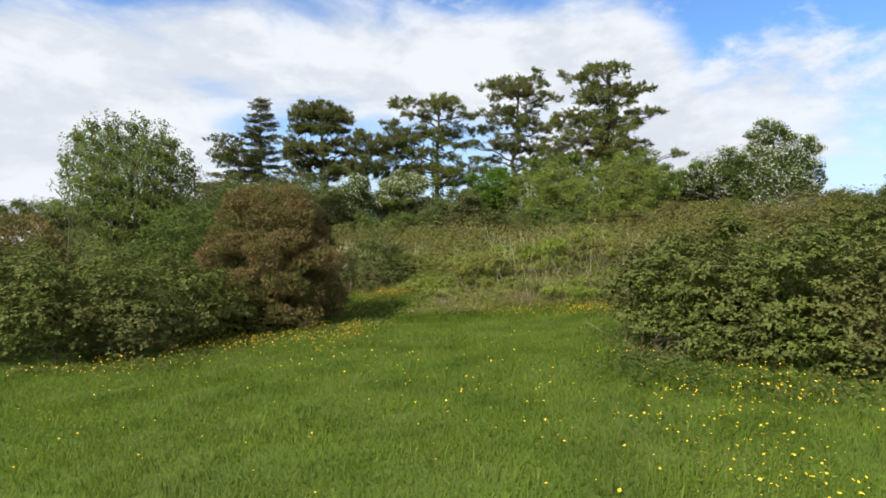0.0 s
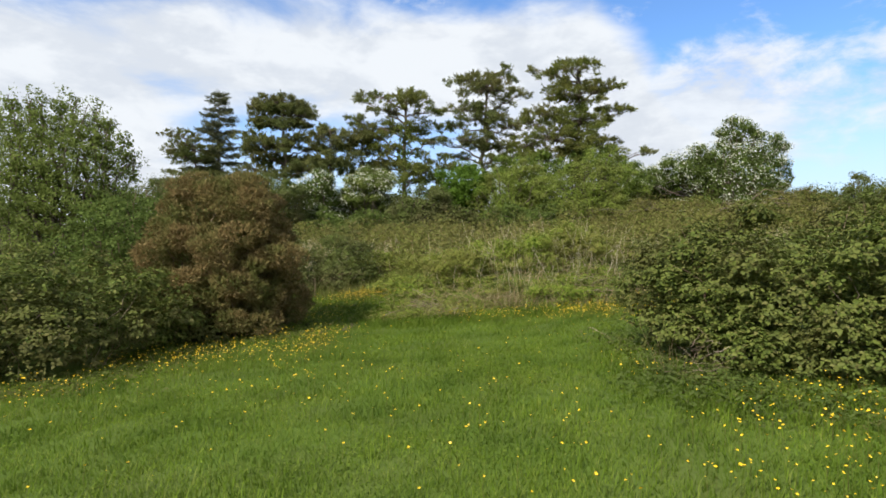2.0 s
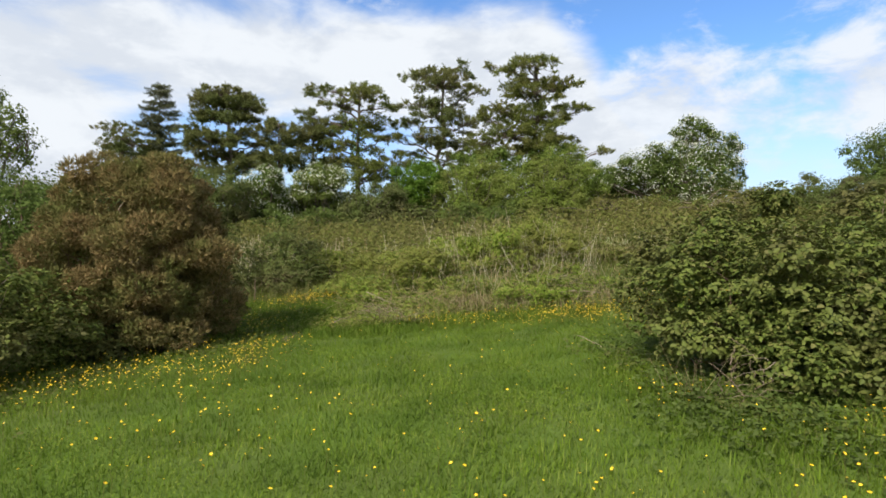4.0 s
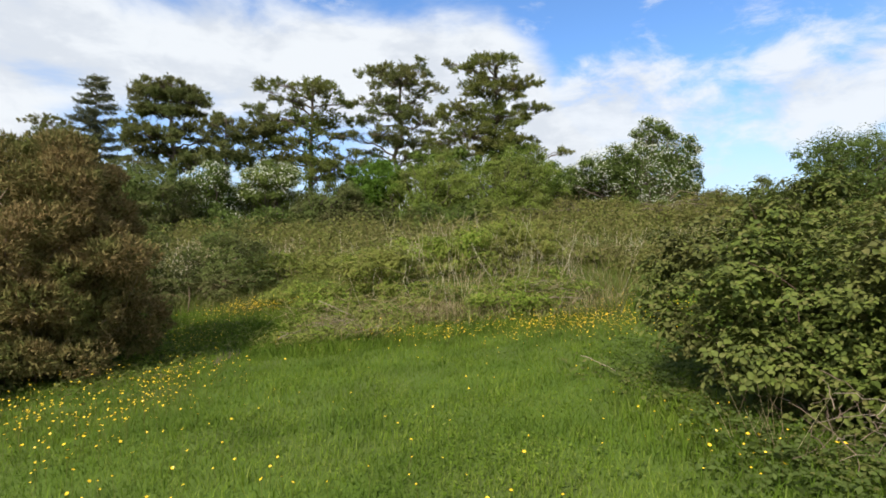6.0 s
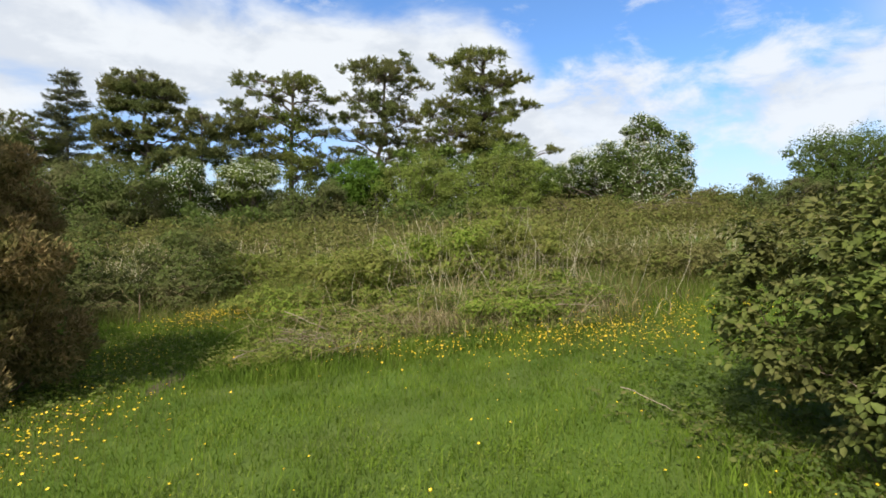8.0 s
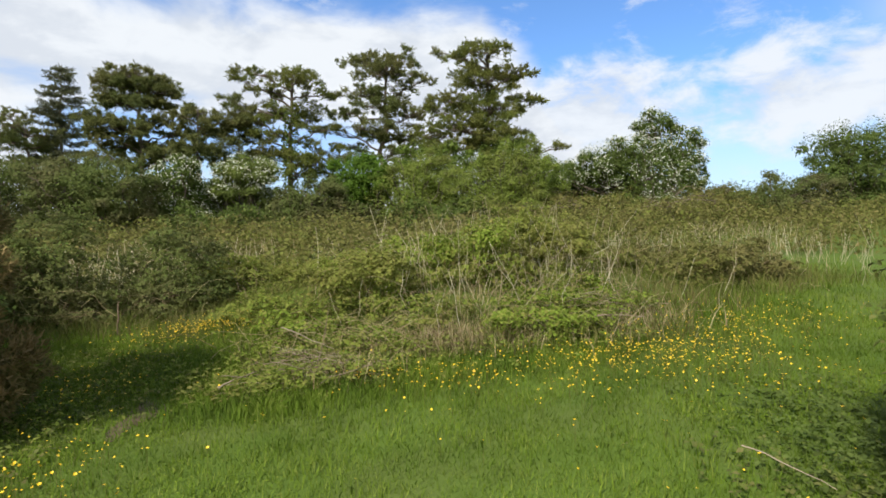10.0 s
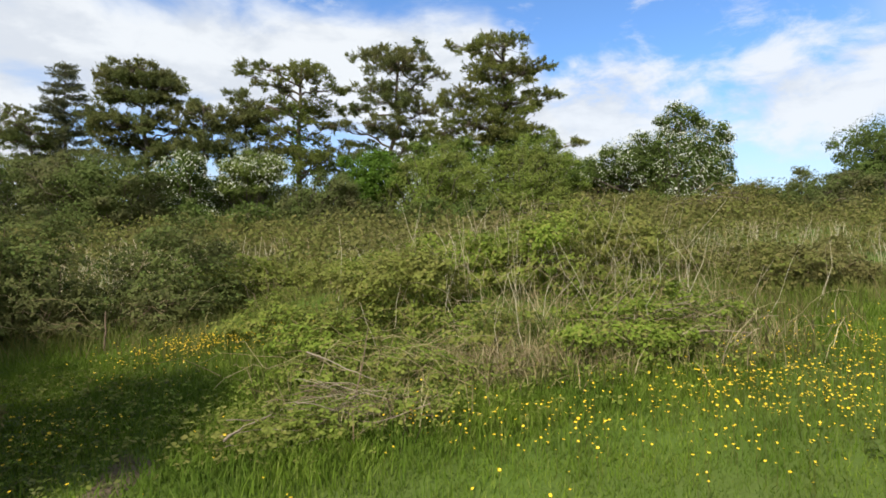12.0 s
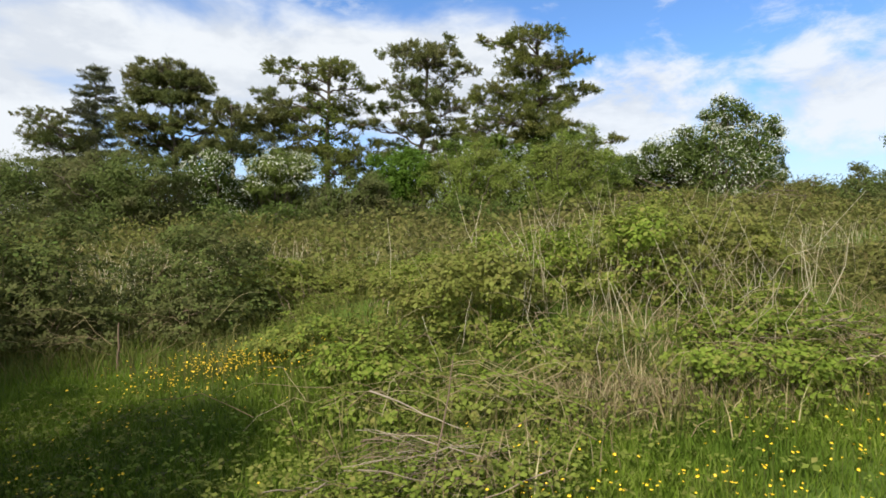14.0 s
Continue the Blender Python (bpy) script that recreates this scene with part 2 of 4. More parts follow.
def tubes(lines, radii, sides=4):
    """Tapered tubes along polylines of points, joined in one mesh."""
    V, F, o = [], [], 0
    ang = np.arange(sides) * 2 * math.pi / sides
    for pts, (r0, r1) in zip(lines, radii):
        pts = np.asarray(pts, float)
        m = len(pts)
        d = unit(np.gradient(pts, axis=0))
        ref = np.where(np.abs(d[:, 2:3]) > 0.9, [[1.0, 0, 0]], [[0, 0, 1.0]])
        s = unit(np.cross(d, ref))
        u = np.cross(s, d)
        r = np.linspace(r0, r1, m)[:, None, None]
        ring = pts[:, None] + r * (np.cos(ang)[None, :, None] * s[:, None] + np.sin(ang)[None, :, None] * u[:, None])
        V.append(ring.reshape(-1, 3))
        i = np.arange(m - 1)[:, None] * sides + np.arange(sides)[None]
        j = np.arange(m - 1)[:, None] * sides + (np.arange(sides)[None] + 1) % sides
        F.append(o + np.stack([i, j, j + sides, i + sides], -1).reshape(-1, 4))
        o += m * sides
    return np.concatenate(V), np.concatenate(F)


def curve_line(rng, a, b, sag=0.1, m=6, jitter=0.03):
    a, b = np.asarray(a, float), np.asarray(b, float)
    t = np.linspace(0, 1, m)[:, None]
    L = np.linalg.norm(b - a)
    off = rng.normal(0, jitter * L, (m, 3)) * (t * (1 - t) * 4)
    return a + (b - a) * t + off + np.array([[0, 0, sag * L]]) * (t * (1 - t) * 4)


def lobe_points(rng, lobes, n, shell=0.4, bump=0.16, keep=0.72, clump=0.0, gap=-0.35, floor=-2.0, squash=1.2):
    """Points near the skins of a union of ellipsoids (x, y, z, rx, ry, rz), with outward directions; uneven, and with none deep inside."""
    lobes = np.asarray(lobes, float)
    area = (lobes[:, 3] * lobes[:, 4] + lobes[:, 3] * lobes[:, 5] + lobes[:, 4] * lobes[:, 5])
    pick = rng.choice(len(lobes), n, p=area / area.sum())
    u = unit(rng.normal(size=(n, 3)))
    C, R = lobes[pick, :3], lobes[pick, 3:]
    ph = pick[:, None] * 1.7
    b = np.sin(u[:, :1] * 5.1 + ph) * np.sin(u[:, 1:2] * 4.7 + ph * 1.3) + np.sin(u[:, 2:] * 6.3 + ph * 0.7) * 0.7 + np.sin(u[:, :1] * 11 + u[:, 2:] * 9 + ph) * 0.45
    r = 1 + bump * np.clip(b, -1.2, 1.0) - shell * rng.random((n, 1)) ** 1.6
    p = C + R * u * r
    ok = u[:, 2] > floor
    if clump:
        f = 2 * math.pi / clump
        x, y, z = p[:, 0] * f, p[:, 1] * f, p[:, 2] * f * squash
        c = np.sin(x + 1.3 * np.sin(0.6 * y)) * np.sin(y + 1.1 * np.sin(0.7 * z)) + np.sin(z + 1.2 * np.sin(0.5 * x) + 0.4 * y) * 0.8
        ok &= c > gap + rng.normal(0, 0.25, n)
        p = p + u * (np.clip(c, -1, 0.8) * 0.2 * clump)[:, None]
    for k, l in enumerate(lobes):
        d = ((p - l[:3]) / (l[3:] * keep))
        ok &= (pick == k) | ((d * d).sum(1) > 1)
    return p[ok], unit(u / R)[ok]


def leaf_mesh(rng, name, p, out, size, kind="oval", up=0.4):
    """Leaves, sprays or needle tufts at points p with outward directions out."""
    n = len(p)
    if kind in ("trefoil", "sprig"):
        nrm = unit(out * 0.9 + np.array([0, 0, up * 1.6]) + rng.normal(0, 0.40, (n, 3)))
        ax = unit(np.cross(nrm, rng.normal(size=(n, 3))) + np.array([0, 0, -0.25]))
        sd = unit(np.cross(nrm, ax))
        V, F, o = [], [], 0
        L = size * rng.uniform(0.65, 1.35, n)
        for a, k in ((0.0, 1.0), (1.75, 0.8), (-1.75, 0.8)):
            d = ax * math.cos(a) + sd * math.sin(a)
            v, f = leaf_blades(p + d * L[:, None] * 0.08, d, unit(nrm + rng.normal(0, 0.2, (n, 3))), L * k, L * k * 0.36, 0.16, kind == "trefoil")
            V.append(v), F.append(f + o)
            o += len(v)
        return raw_mesh(name, np.concatenate(V), np.concatenate(F))
    if kind == "fleck":
        nrm = unit(out * 0.8 + np.array([0, 0, up]) + rng.normal(0, 0.5, (n, 3)))
        ax = unit(np.cross(nrm, rng.normal(size=(n, 3))))
        sd = np.cross(nrm, ax)
        L = (np.broadcast_to(size, n) * rng.uniform(0.6, 1.4, n))[:, None]
        v = np.stack([p - ax * L * 0.45 - sd * L * 0.3, p - ax * L * 0.3 + sd * L * 0.35, p + ax * L * 0.6], 1).reshape(-1, 3)
        return raw_mesh(name, v, np.arange(n * 3).reshape(-1, 3))
    if kind in ("spray", "needle"):
        V, F, o = [], [], 0
        q = 5
        for _ in range(q):
            ax = unit(out * 0.7 + np.array([0, 0, up]) + rng.normal(0, 0.62, (n, 3)))
            L = size * rng.uniform(0.55, 1.3, n)
            w = L * (0.14 if kind == "spray" else 0.13)
            st = p + rng.normal(0, 0.22, (n, 3)) * np.broadcast_to(size, n)[:, None]
            s = unit(np.cross(ax, rng.normal(size=(n, 3)))) * w[:, None]
            v = np.stack([st - s, st + s, st + ax * L[:, None]], 1).reshape(-1, 3)
            V.append(v), F.append(np.arange(n * 3).reshape(-1, 3) + o)
            o += len(v)
        return raw_mesh(name, np.concatenate(V), np.concatenate(F))
    nrm = unit(out * 0.7 + np.array([0, 0, up]) + rng.normal(0, 0.6, (n, 3)))
    ax = unit(np.cross(nrm, rng.normal(size=(n, 3))) + out * 0.4 + np.array([0, 0, -0.15]))
    L = size * rng.uniform(0.6, 1.4, n)
    v, f = leaf_blades(p, ax, nrm, L, L * 0.32)
    return raw_mesh(name, v, f)


def local(pts, at):
    return [tuple(np.array(l[:3]) - np.array(at)) + tuple(l[3:]) for l in pts]


def bush(name, label, category, at, lobes, n, size, mat, kind="oval", stems=14, stem_mat=None, shell=0.5, up=0.4, seed=1, group="", bump=0.16, stem_r=0.012, trunk=0.0, extra=None, keep=0.72, clump=0.0, gap=-0.35, single=False, inner=0.0, picked=0, squash=1.2, knobs=0, knob_r=(0.22, 0.48), core=1.0):
    """A shrub or small tree: stems or trunk from its base to the lobes, and leaves on them. lobes: (dx, dy, z, rx, ry, rz), z above the base."""
    rng = np.random.default_rng(seed)
    x, y = at
    z = hz(x, y)
    ob = thing(name, label, category, group, (x, y, z))
    L = np.asarray(lobes, float)
    if knobs:
        q, qo = lobe_points(rng, L, knobs * 4, 0.05, 0.1, 0.95)
        q = q[(q[:, 2] > 0.3)][:knobs]
        f = rng.uniform(*knob_r, (len(q), 1))
        L = np.concatenate([L * [1, 1, 1, core, core, core], np.concatenate([q, f * [[1.1, 1.1, 0.75]]], 1)])
    lines, radii = [], []
    if trunk:
        low = L[np.argmin(L[:, 2])]
        top = L[np.argmax(L[:, 2])]
        fork = np.array([0, 0, max(0.3, low[2] * 0.7)])
        lines.append(curve_line(rng, (0, 0, -0.15), fork, 0, 5, 0.03)), radii.append((trunk, trunk * 0.75))
        for l in L:
            lines.append(curve_line(rng, fork * rng.uniform(0.6, 1.0), l[:3] + np.array([0, 0, 0.3 * l[5]]), 0.05, 7, 0.04))
            radii.append((trunk * 0.5, trunk * 0.12))
            for _ in range(5):
                e = l[:3] + l[3:] * unit(rng.normal(size=3)) * 0.85
                lines.append(curve_line(rng, l[:3] - np.array([0, 0, 0.4 * l[5]]), e, 0.05, 5, 0.05)), radii.append((trunk * 0.16, trunk * 0.05))
    for _ in range(stems):
        l = L[rng.integers(len(L))]
        e = l[:3] + l[3:] * unit(rng.normal(size=3) + [0, 0, 0.4]) * rng.uniform(0.7, 1.08)
        b = np.array([l[0] * 0.65 + rng.normal(0, 0.15), l[1] * 0.65 + rng.normal(0, 0.15), 0])
        b[2] = hz(x + b[0], y + b[1]) - z - 0.05
        lines.append(curve_line(rng, b, e, 0.12, 7, 0.05)), radii.append((stem_r, stem_r * 0.35))
    if lines:
        names = (["trunk"] + (["limb"] + ["bough"] * 5) * len(L) if trunk else []) + ["stem"] * stems
        if single:
            for nm, l, r in zip(names, lines, radii):
                mesh_part(nm, raw_mesh(name + "_" + nm, *tubes([l], [r], 6 if trunk else 5)), stem_mat or BARK, ob, smooth=True)
        else:
            wood = mesh_part("wood", raw_mesh(name + "_wood", *tubes(lines, radii, 4)), stem_mat or BARK, ob, smooth=True)
            tagged(wood, kind="stuff")
    p, out = lobe_points(rng, L, n, shell, bump, keep, clump, gap, squash=squash)
    ground = height(p[:, 0] + x, p[:, 1] + y) - z
    ok = p[:, 2] > ground + 0.02
    p, out = p[ok], out[ok]
    if picked:
        near = (p[:, 0] < 1.0) & (p[:, 1] < 0.3) & (out[:, 1] < 0.1)
        w = ((p[:, None] - L[None, :, :3]) / L[None, :, 3:])
        skin = np.sqrt((w * w).sum(2)).min(1)
        order = np.argsort(-(skin + rng.random(len(p)) * 0.4) * near)[:picked]
        protos = []
        for _ in range(6):
            me = leaf_mesh(rng, "single_leaf", np.zeros((1, 3)), np.array([[0, 0, 1.0]]), size * 1.05, "trefoil", 0.3)
            me.materials.append(mat)
            protos.append(me)
        for k, i in enumerate(order):
            leaf = new("leaf", protos[k % 6])
            leaf.parent = ob
            turn = Vector(out[i] + np.array([0, 0, 0.7])).to_track_quat("Z", "Y").to_matrix().to_4x4()
            leaf.matrix_basis = Matrix.Translation(p[i]) @ turn @ Matrix.Rotation(rng.uniform(0, 6.28), 4, "Z")
        rest = np.ones(len(p), bool)
        rest[order] = False
        p, out = p[rest], out[rest]
    sizes = np.full(len(p), float(size))
    if inner:
        q, qo = lobe_points(rng, L * np.array([1, 1, 1, 0.78, 0.78, 0.78]), int(n * inner), 0.5, 0.1, 0.5)
        ok = q[:, 2] > height(q[:, 0] + x, q[:, 1] + y) - z + 0.02
        p, out = np.concatenate([p, q[ok]]), np.concatenate([out, qo[ok]])
        sizes = np.concatenate([sizes, np.full(ok.sum(), size * (1.7 if n < 20000 or trunk else 1.2))])
    mesh_part("crown" if trunk else "foliage", leaf_mesh(rng, name + "_leaves", p, out, sizes, kind, up), mat, ob)
    if extra:
        emat, share, esize, ename = extra
        k = int(n * share)
        p, out = lobe_points(rng, L * np.array([1, 1, 1, 1.03, 1.03, 1.03]), k * 3, 0.08, bump, 0.9)
        w = 1.4 * np.sin(p[:, 0] * 1.5 + seed) + 1.4 * np.sin(p[:, 2] * 2.1 + p[:, 1] * 1.3 + seed * 2) + np.sin(p[:, 0] * 4.3 + p[:, 2] * 3.1) + out[:, 2]
        sel = np.argsort(-w - rng.normal(0, 0.6, len(w)))[:k]
        mesh_part(ename, leaf_mesh(rng, name + "_extra", p[sel], out[sel], esize, "oval", 0.6), emat, ob)
    return ob


def needle_plumes(rng, name, base, axis, length, needles=16, width=0.022):
    """Branch tips like bottle brushes: needles set along each tip's axis."""
    n = len(base)
    t = rng.random((n, needles, 1))
    p = base[:, None] + axis[:, None] * t * length[:, None, None]
    d = unit(axis[:, None] * 0.75 + rng.normal(0, 0.55, (n, needles, 3)) + np.array([0, 0, 0.12]))
    L = rng.uniform(0.13, 0.26, (n, needles, 1))
    s = unit(np.cross(d, rng.normal(size=(n, needles, 3)))) * width
    v = np.stack([p - s, p + s, p + d * L], 2).reshape(-1, 3)
    return raw_mesh(name, v, np.arange(len(v)).reshape(-1, 3))


def pine(name, label, at, trunk_top, lean, pads, mat=None, density=1.0, seed=1, ivy=0.0, r=0.28, droop=0.0, fill=1.0):
    """A tall pine: a bare trunk, limbs out to ragged pads of needle tufts. pads: (dx, z, rx, rz), z above the plan's zero."""
    rng = np.random.default_rng(seed)
    x, y = at
    z = hz(x, y)
    ob = thing(name, label, "tree", "stand of pines", (x, y, z))
    top = np.array([lean, 0, trunk_top - z])
    line = curve_line(rng, (0, 0, -0.3), top, 0, 9, 0.012)
    mesh_part("trunk", raw_mesh(name + "_trunk", *tubes([line], [(r, r * 0.25)], 8)), BARK, ob, smooth=True)
    lines, radii, B, A, Ln = [], [], [], [], []
    for dx, pz, rx, rz in pads:
        c = np.array([dx, rng.normal(0, 0.9), pz - z])
        h = np.clip((c[2] - rng.uniform(0.2, 0.9) * abs(dx) * 0.6 - 0.2) / top[2], 0.15, 0.98)
        k = h * 8
        i = int(min(k, 7))
        a = line[i] + (line[i + 1] - line[i]) * (k - i)
        main = curve_line(rng, a, c - (0, 0, rz * 0.3), 0.05, 7, 0.04)
        mesh_part("limb", raw_mesh(name + "_limb", *tubes([main], [(r * 0.34, r * 0.10)], 5)), BARK, ob, smooth=True)
        for _ in range(int((3 + 6.0 * rx * rx) * density)):
            an, q = rng.uniform(0, 6.28), math.sqrt(rng.random())
            q *= 1 + 0.12 * math.sin(3 * an + dx)
            dome = math.sqrt(max(0.0, 1 - q * q))
            tuft = c + np.array([math.cos(an) * q * rx, math.sin(an) * q * rx * 0.85, rz * (dome * rng.uniform(-0.25, 0.95) - 0.30 - droop * q * q)])
            s0 = main[rng.integers(3, 7)]
            lines.append(curve_line(rng, s0, tuft, 0.06, 4, 0.05)), radii.append((r * 0.09, r * 0.03))
            f = rng.uniform(0.20, 0.42)
            m = int(7 + 14 * f)
            out = np.array([math.cos(an), math.sin(an), 0.0]) * (0.3 + q)
            d = unit(out * 0.7 + np.array([0, 0, 0.38 - droop * 0.5]) + rng.normal(0, 0.62, (m, 3)))
            B.append(tuft + rng.normal(0, 0.30, (m, 3)) * f * [1.3, 1.3, 0.6]), A.append(d), Ln.append(f * rng.uniform(0.5, 1.2, m))
    for _ in range(9):
        h = rng.uniform(0.3, 0.85)
        a = line[int(h * 8)]
        an = rng.uniform(0, 6.28)
        lines.append(curve_line(rng, a, a + np.array([math.cos(an) * 1.8, math.sin(an) * 1.8, rng.uniform(-0.3, 0.4)]), 0.05, 5, 0.06)), radii.append((r * 0.12, r * 0.03))
    low, high = min(p[1] - p[3] for p in pads) - z, max(p[1] for p in pads) - z
    reach = np.mean([abs(p[0]) + p[2] for p in pads])
    for _ in range(int(30 * fill)):
        h = rng.uniform(low, high - 0.4)
        k = np.clip(h / top[2], 0.02, 0.97) * 8
        i = int(min(k, 7))
        a = line[i] + (line[i + 1] - line[i]) * (k - i)
        an = rng.uniform(0, 6.28)
        L = reach * rng.uniform(0.45, 1.05) * (1.15 - 0.45 * (h - low) / (high - low))
        out = np.array([math.cos(an), math.sin(an), 0.0])
        bough = curve_line(rng, a, a + out * L + (0, 0, rng.uniform(-0.35, 0.15) * L), 0.05, 6, 0.04)
        lines.append(bough), radii.append((r * 0.13, r * 0.03))
        m = int(20 * L)
        t = rng.uniform(0.3, 1.0, m) ** 0.8
        p = np.stack([np.interp(t * 5, range(6), bough[:, c]) for c in range(3)], 1)
        B.append(p + rng.normal(0, 0.22, (m, 3)) * [1, 1, 0.4] - (0, 0, 0.04)), A.append(unit(out + rng.normal(0, 0.6, (m, 3)))), Ln.append(rng.uniform(0.15, 0.4, m))
    tagged(mesh_part("branchlet_spray", raw_mesh(name + "_branchlet_spray", *tubes(lines, radii, 3)), BARK, ob, smooth=True), kind="stuff")
    mesh_part("crown", needle_plumes(rng, name + "_needles", np.concatenate(B), np.concatenate(A), np.concatenate(Ln)), mat or PINE, ob)
    if ivy:
        m = 2200
        t = rng.random(m) * ivy
        q = np.array([[np.interp(v * 8, range(9), line[:, c]) for c in range(3)] for v in t])
        an = rng.uniform(0, 6.28, m)
        o = np.stack([np.cos(an), np.sin(an), np.zeros(m)], 1)
        mesh_part("ivy", leaf_mesh(rng, name + "_ivy", q + o * (r + rng.uniform(0, 0.3, (m, 1))), o, 0.2), IVY, ob, "glossy green ivy climbing the trunk")
    return ob


def spruce(name, label, at, top, half, bottom, seed=1):
    """A narrow conifer with separate whorls of boughs that dip and turn up at the tip."""
    rng = np.random.default_rng(seed)
    x, y = at
    z = hz(x, y)
    ob = thing(name, label, "tree", "stand of pines", (x, y, z))
    H = top - z
    line = curve_line(rng, (0, 0, -0.3), (0, 0, H), 0, 8, 0.005)
    mesh_part("trunk", raw_mesh(name + "_trunk", *tubes([line], [(0.3, 0.03)], 8)), BARK, ob, smooth=True)
    lines, radii, B, A, Ln = [], [], [], [], []
    for zz in np.arange(bottom - z, H - 0.1, 0.95):
        f = (H - zz) / (H - bottom + z)
        for _ in range(8):
            an = rng.uniform(0, 6.28)
            L = half * (0.07 + f ** 0.6) * rng.uniform(0.5, 1.15)
            out = np.array([math.cos(an), math.sin(an), 0.0])
            z0 = zz + rng.normal(0, 0.14)
            bough = curve_line(rng, (0, 0, z0), out * L + (0, 0, z0 + 0.10 * L), -0.07, 6, 0.02)
            lines.append(bough), radii.append((0.05, 0.015))
            m = int(30 * L) + 8
            t = rng.uniform(0.12, 1.0, m)
            p = np.stack([np.interp(t * 5, range(6), bough[:, c]) for c in range(3)], 1)
            w = (0.16 + 0.26 * (1 - t))[:, None]
            B.append(p + rng.normal(0, 1, (m, 3)) * w * [1, 1, 0.25] - (0, 0, 0.05))
            A.append(unit(out + rng.normal(0, 0.5, (m, 3)) + np.array([0, 0, -0.15])))
            Ln.append(rng.uniform(0.2, 0.45, m))
    tagged(mesh_part("boughs", raw_mesh(name + "_boughs", *tubes(lines, radii, 4)), BARK, ob, smooth=True), kind="stuff")
    mesh_part("crown", needle_plumes(rng, name + "_needles", np.concatenate(B), np.concatenate(A), np.concatenate(Ln), 12), SPRUCE, ob)
    return ob


# ---- ground ----
def make_ground():
    def axis(lo, hi, fine_lo, fine_hi, step, far):
        a = np.concatenate([-np.geomspace(-fine_lo + 2, -lo, far)[::-1] if lo < fine_lo else [], np.arange(fine_lo, fine_hi, step), np.geomspace(fine_hi + 1, hi, far)])
        return np.unique(a)
    xs = axis(-1500, 1500, -14, 16, 0.33, 26)
    ys = axis(-1500, 1500, -4, 44, 0.42, 26)
    X, Y = np.meshgrid(xs, ys)
    rng = np.random.default_rng(3)
    Z = height(X, Y) + rng.normal(0, 0.008, X.shape)
    V = np.stack([X, Y, Z], -1).reshape(-1, 3)
    w = len(xs)
    i = (np.arange(len(ys) - 1)[:, None] * w + np.arange(w - 1)[None]).ravel()
    ob = mesh_part("ground", raw_mesh("ground", V, np.stack([i, i + 1, i + w + 1, i + w], 1)), SOIL, smooth=True)
    tagged(ob, "grassy meadow soil rising into a bramble bank", "ground", kind="structure")


make_ground()


def blades(name, label, rng, x, y, h0, h1, width, mat, lean=0.35, sink=0.01, short=False):
    """Grass blades at x, y: each a bent, tapering strip."""
    n = len(x)
    p = np.stack([x, y, height(x, y) - sink], 1)
    an = rng.uniform(0, 6.283, n)
    d = np.stack([np.cos(an), np.sin(an), np.zeros(n)], 1)
    s = np.stack([-np.sin(an), np.cos(an), np.zeros(n)], 1) * (width * rng.uniform(0.6, 1.3, n))[:, None]
    h = rng.uniform(h0, h1, n)[:, None]
    b = (lean * rng.uniform(0.2, 1.6, n))[:, None] * h
    up = np.array([[0, 0, 1.0]])
    if short:
        v = np.stack([p - s, p + s, p + up * h + d * b], 1).reshape(-1, 3)
        ob = mesh_part(name, raw_mesh(name, v, np.arange(n * 3).reshape(-1, 3)), mat)
        return tagged(ob, label, "grass", kind="stuff")
    mid = p + up * h * 0.6 + d * b * 0.35
    v = np.stack([p - s, p + s, mid + s * 0.8, mid - s * 0.8, p + up * h + d * b], 1).reshape(-1, 3)
    o = np.arange(n)[:, None] * 5
    ob = mesh_part(name, raw_mesh(name, v, [o + np.array([[0, 1, 2, 3]]), o + np.array([[3, 2, 4]])]), mat)
    return tagged(ob, label, "grass", kind="stuff")


def in_right_bush(x, y):
    return (x > 2.9) & (y > 6.6 - 0.75 * (x - 2.9)) & (y < 8.4 + 0.75 * (x - 2.9))


def in_left_hedge(x, y):
    return (x < -4.6) & (y > 8.0) | ((x + 3.9) ** 2 + (y - 12.2) ** 2 < 1.3)


def in_bank(x, y):
    """Where brambles cover the slope."""
    front = 13.9 + 0.35 * np.sin(1.3 * x) + 3.0 * ease((-x - 0.2) / 1.4) + 1.3 * ease((x - 4.8) / 1.5) + 1.6 * ease((x - 6.8) / 1.5)
    return y > front


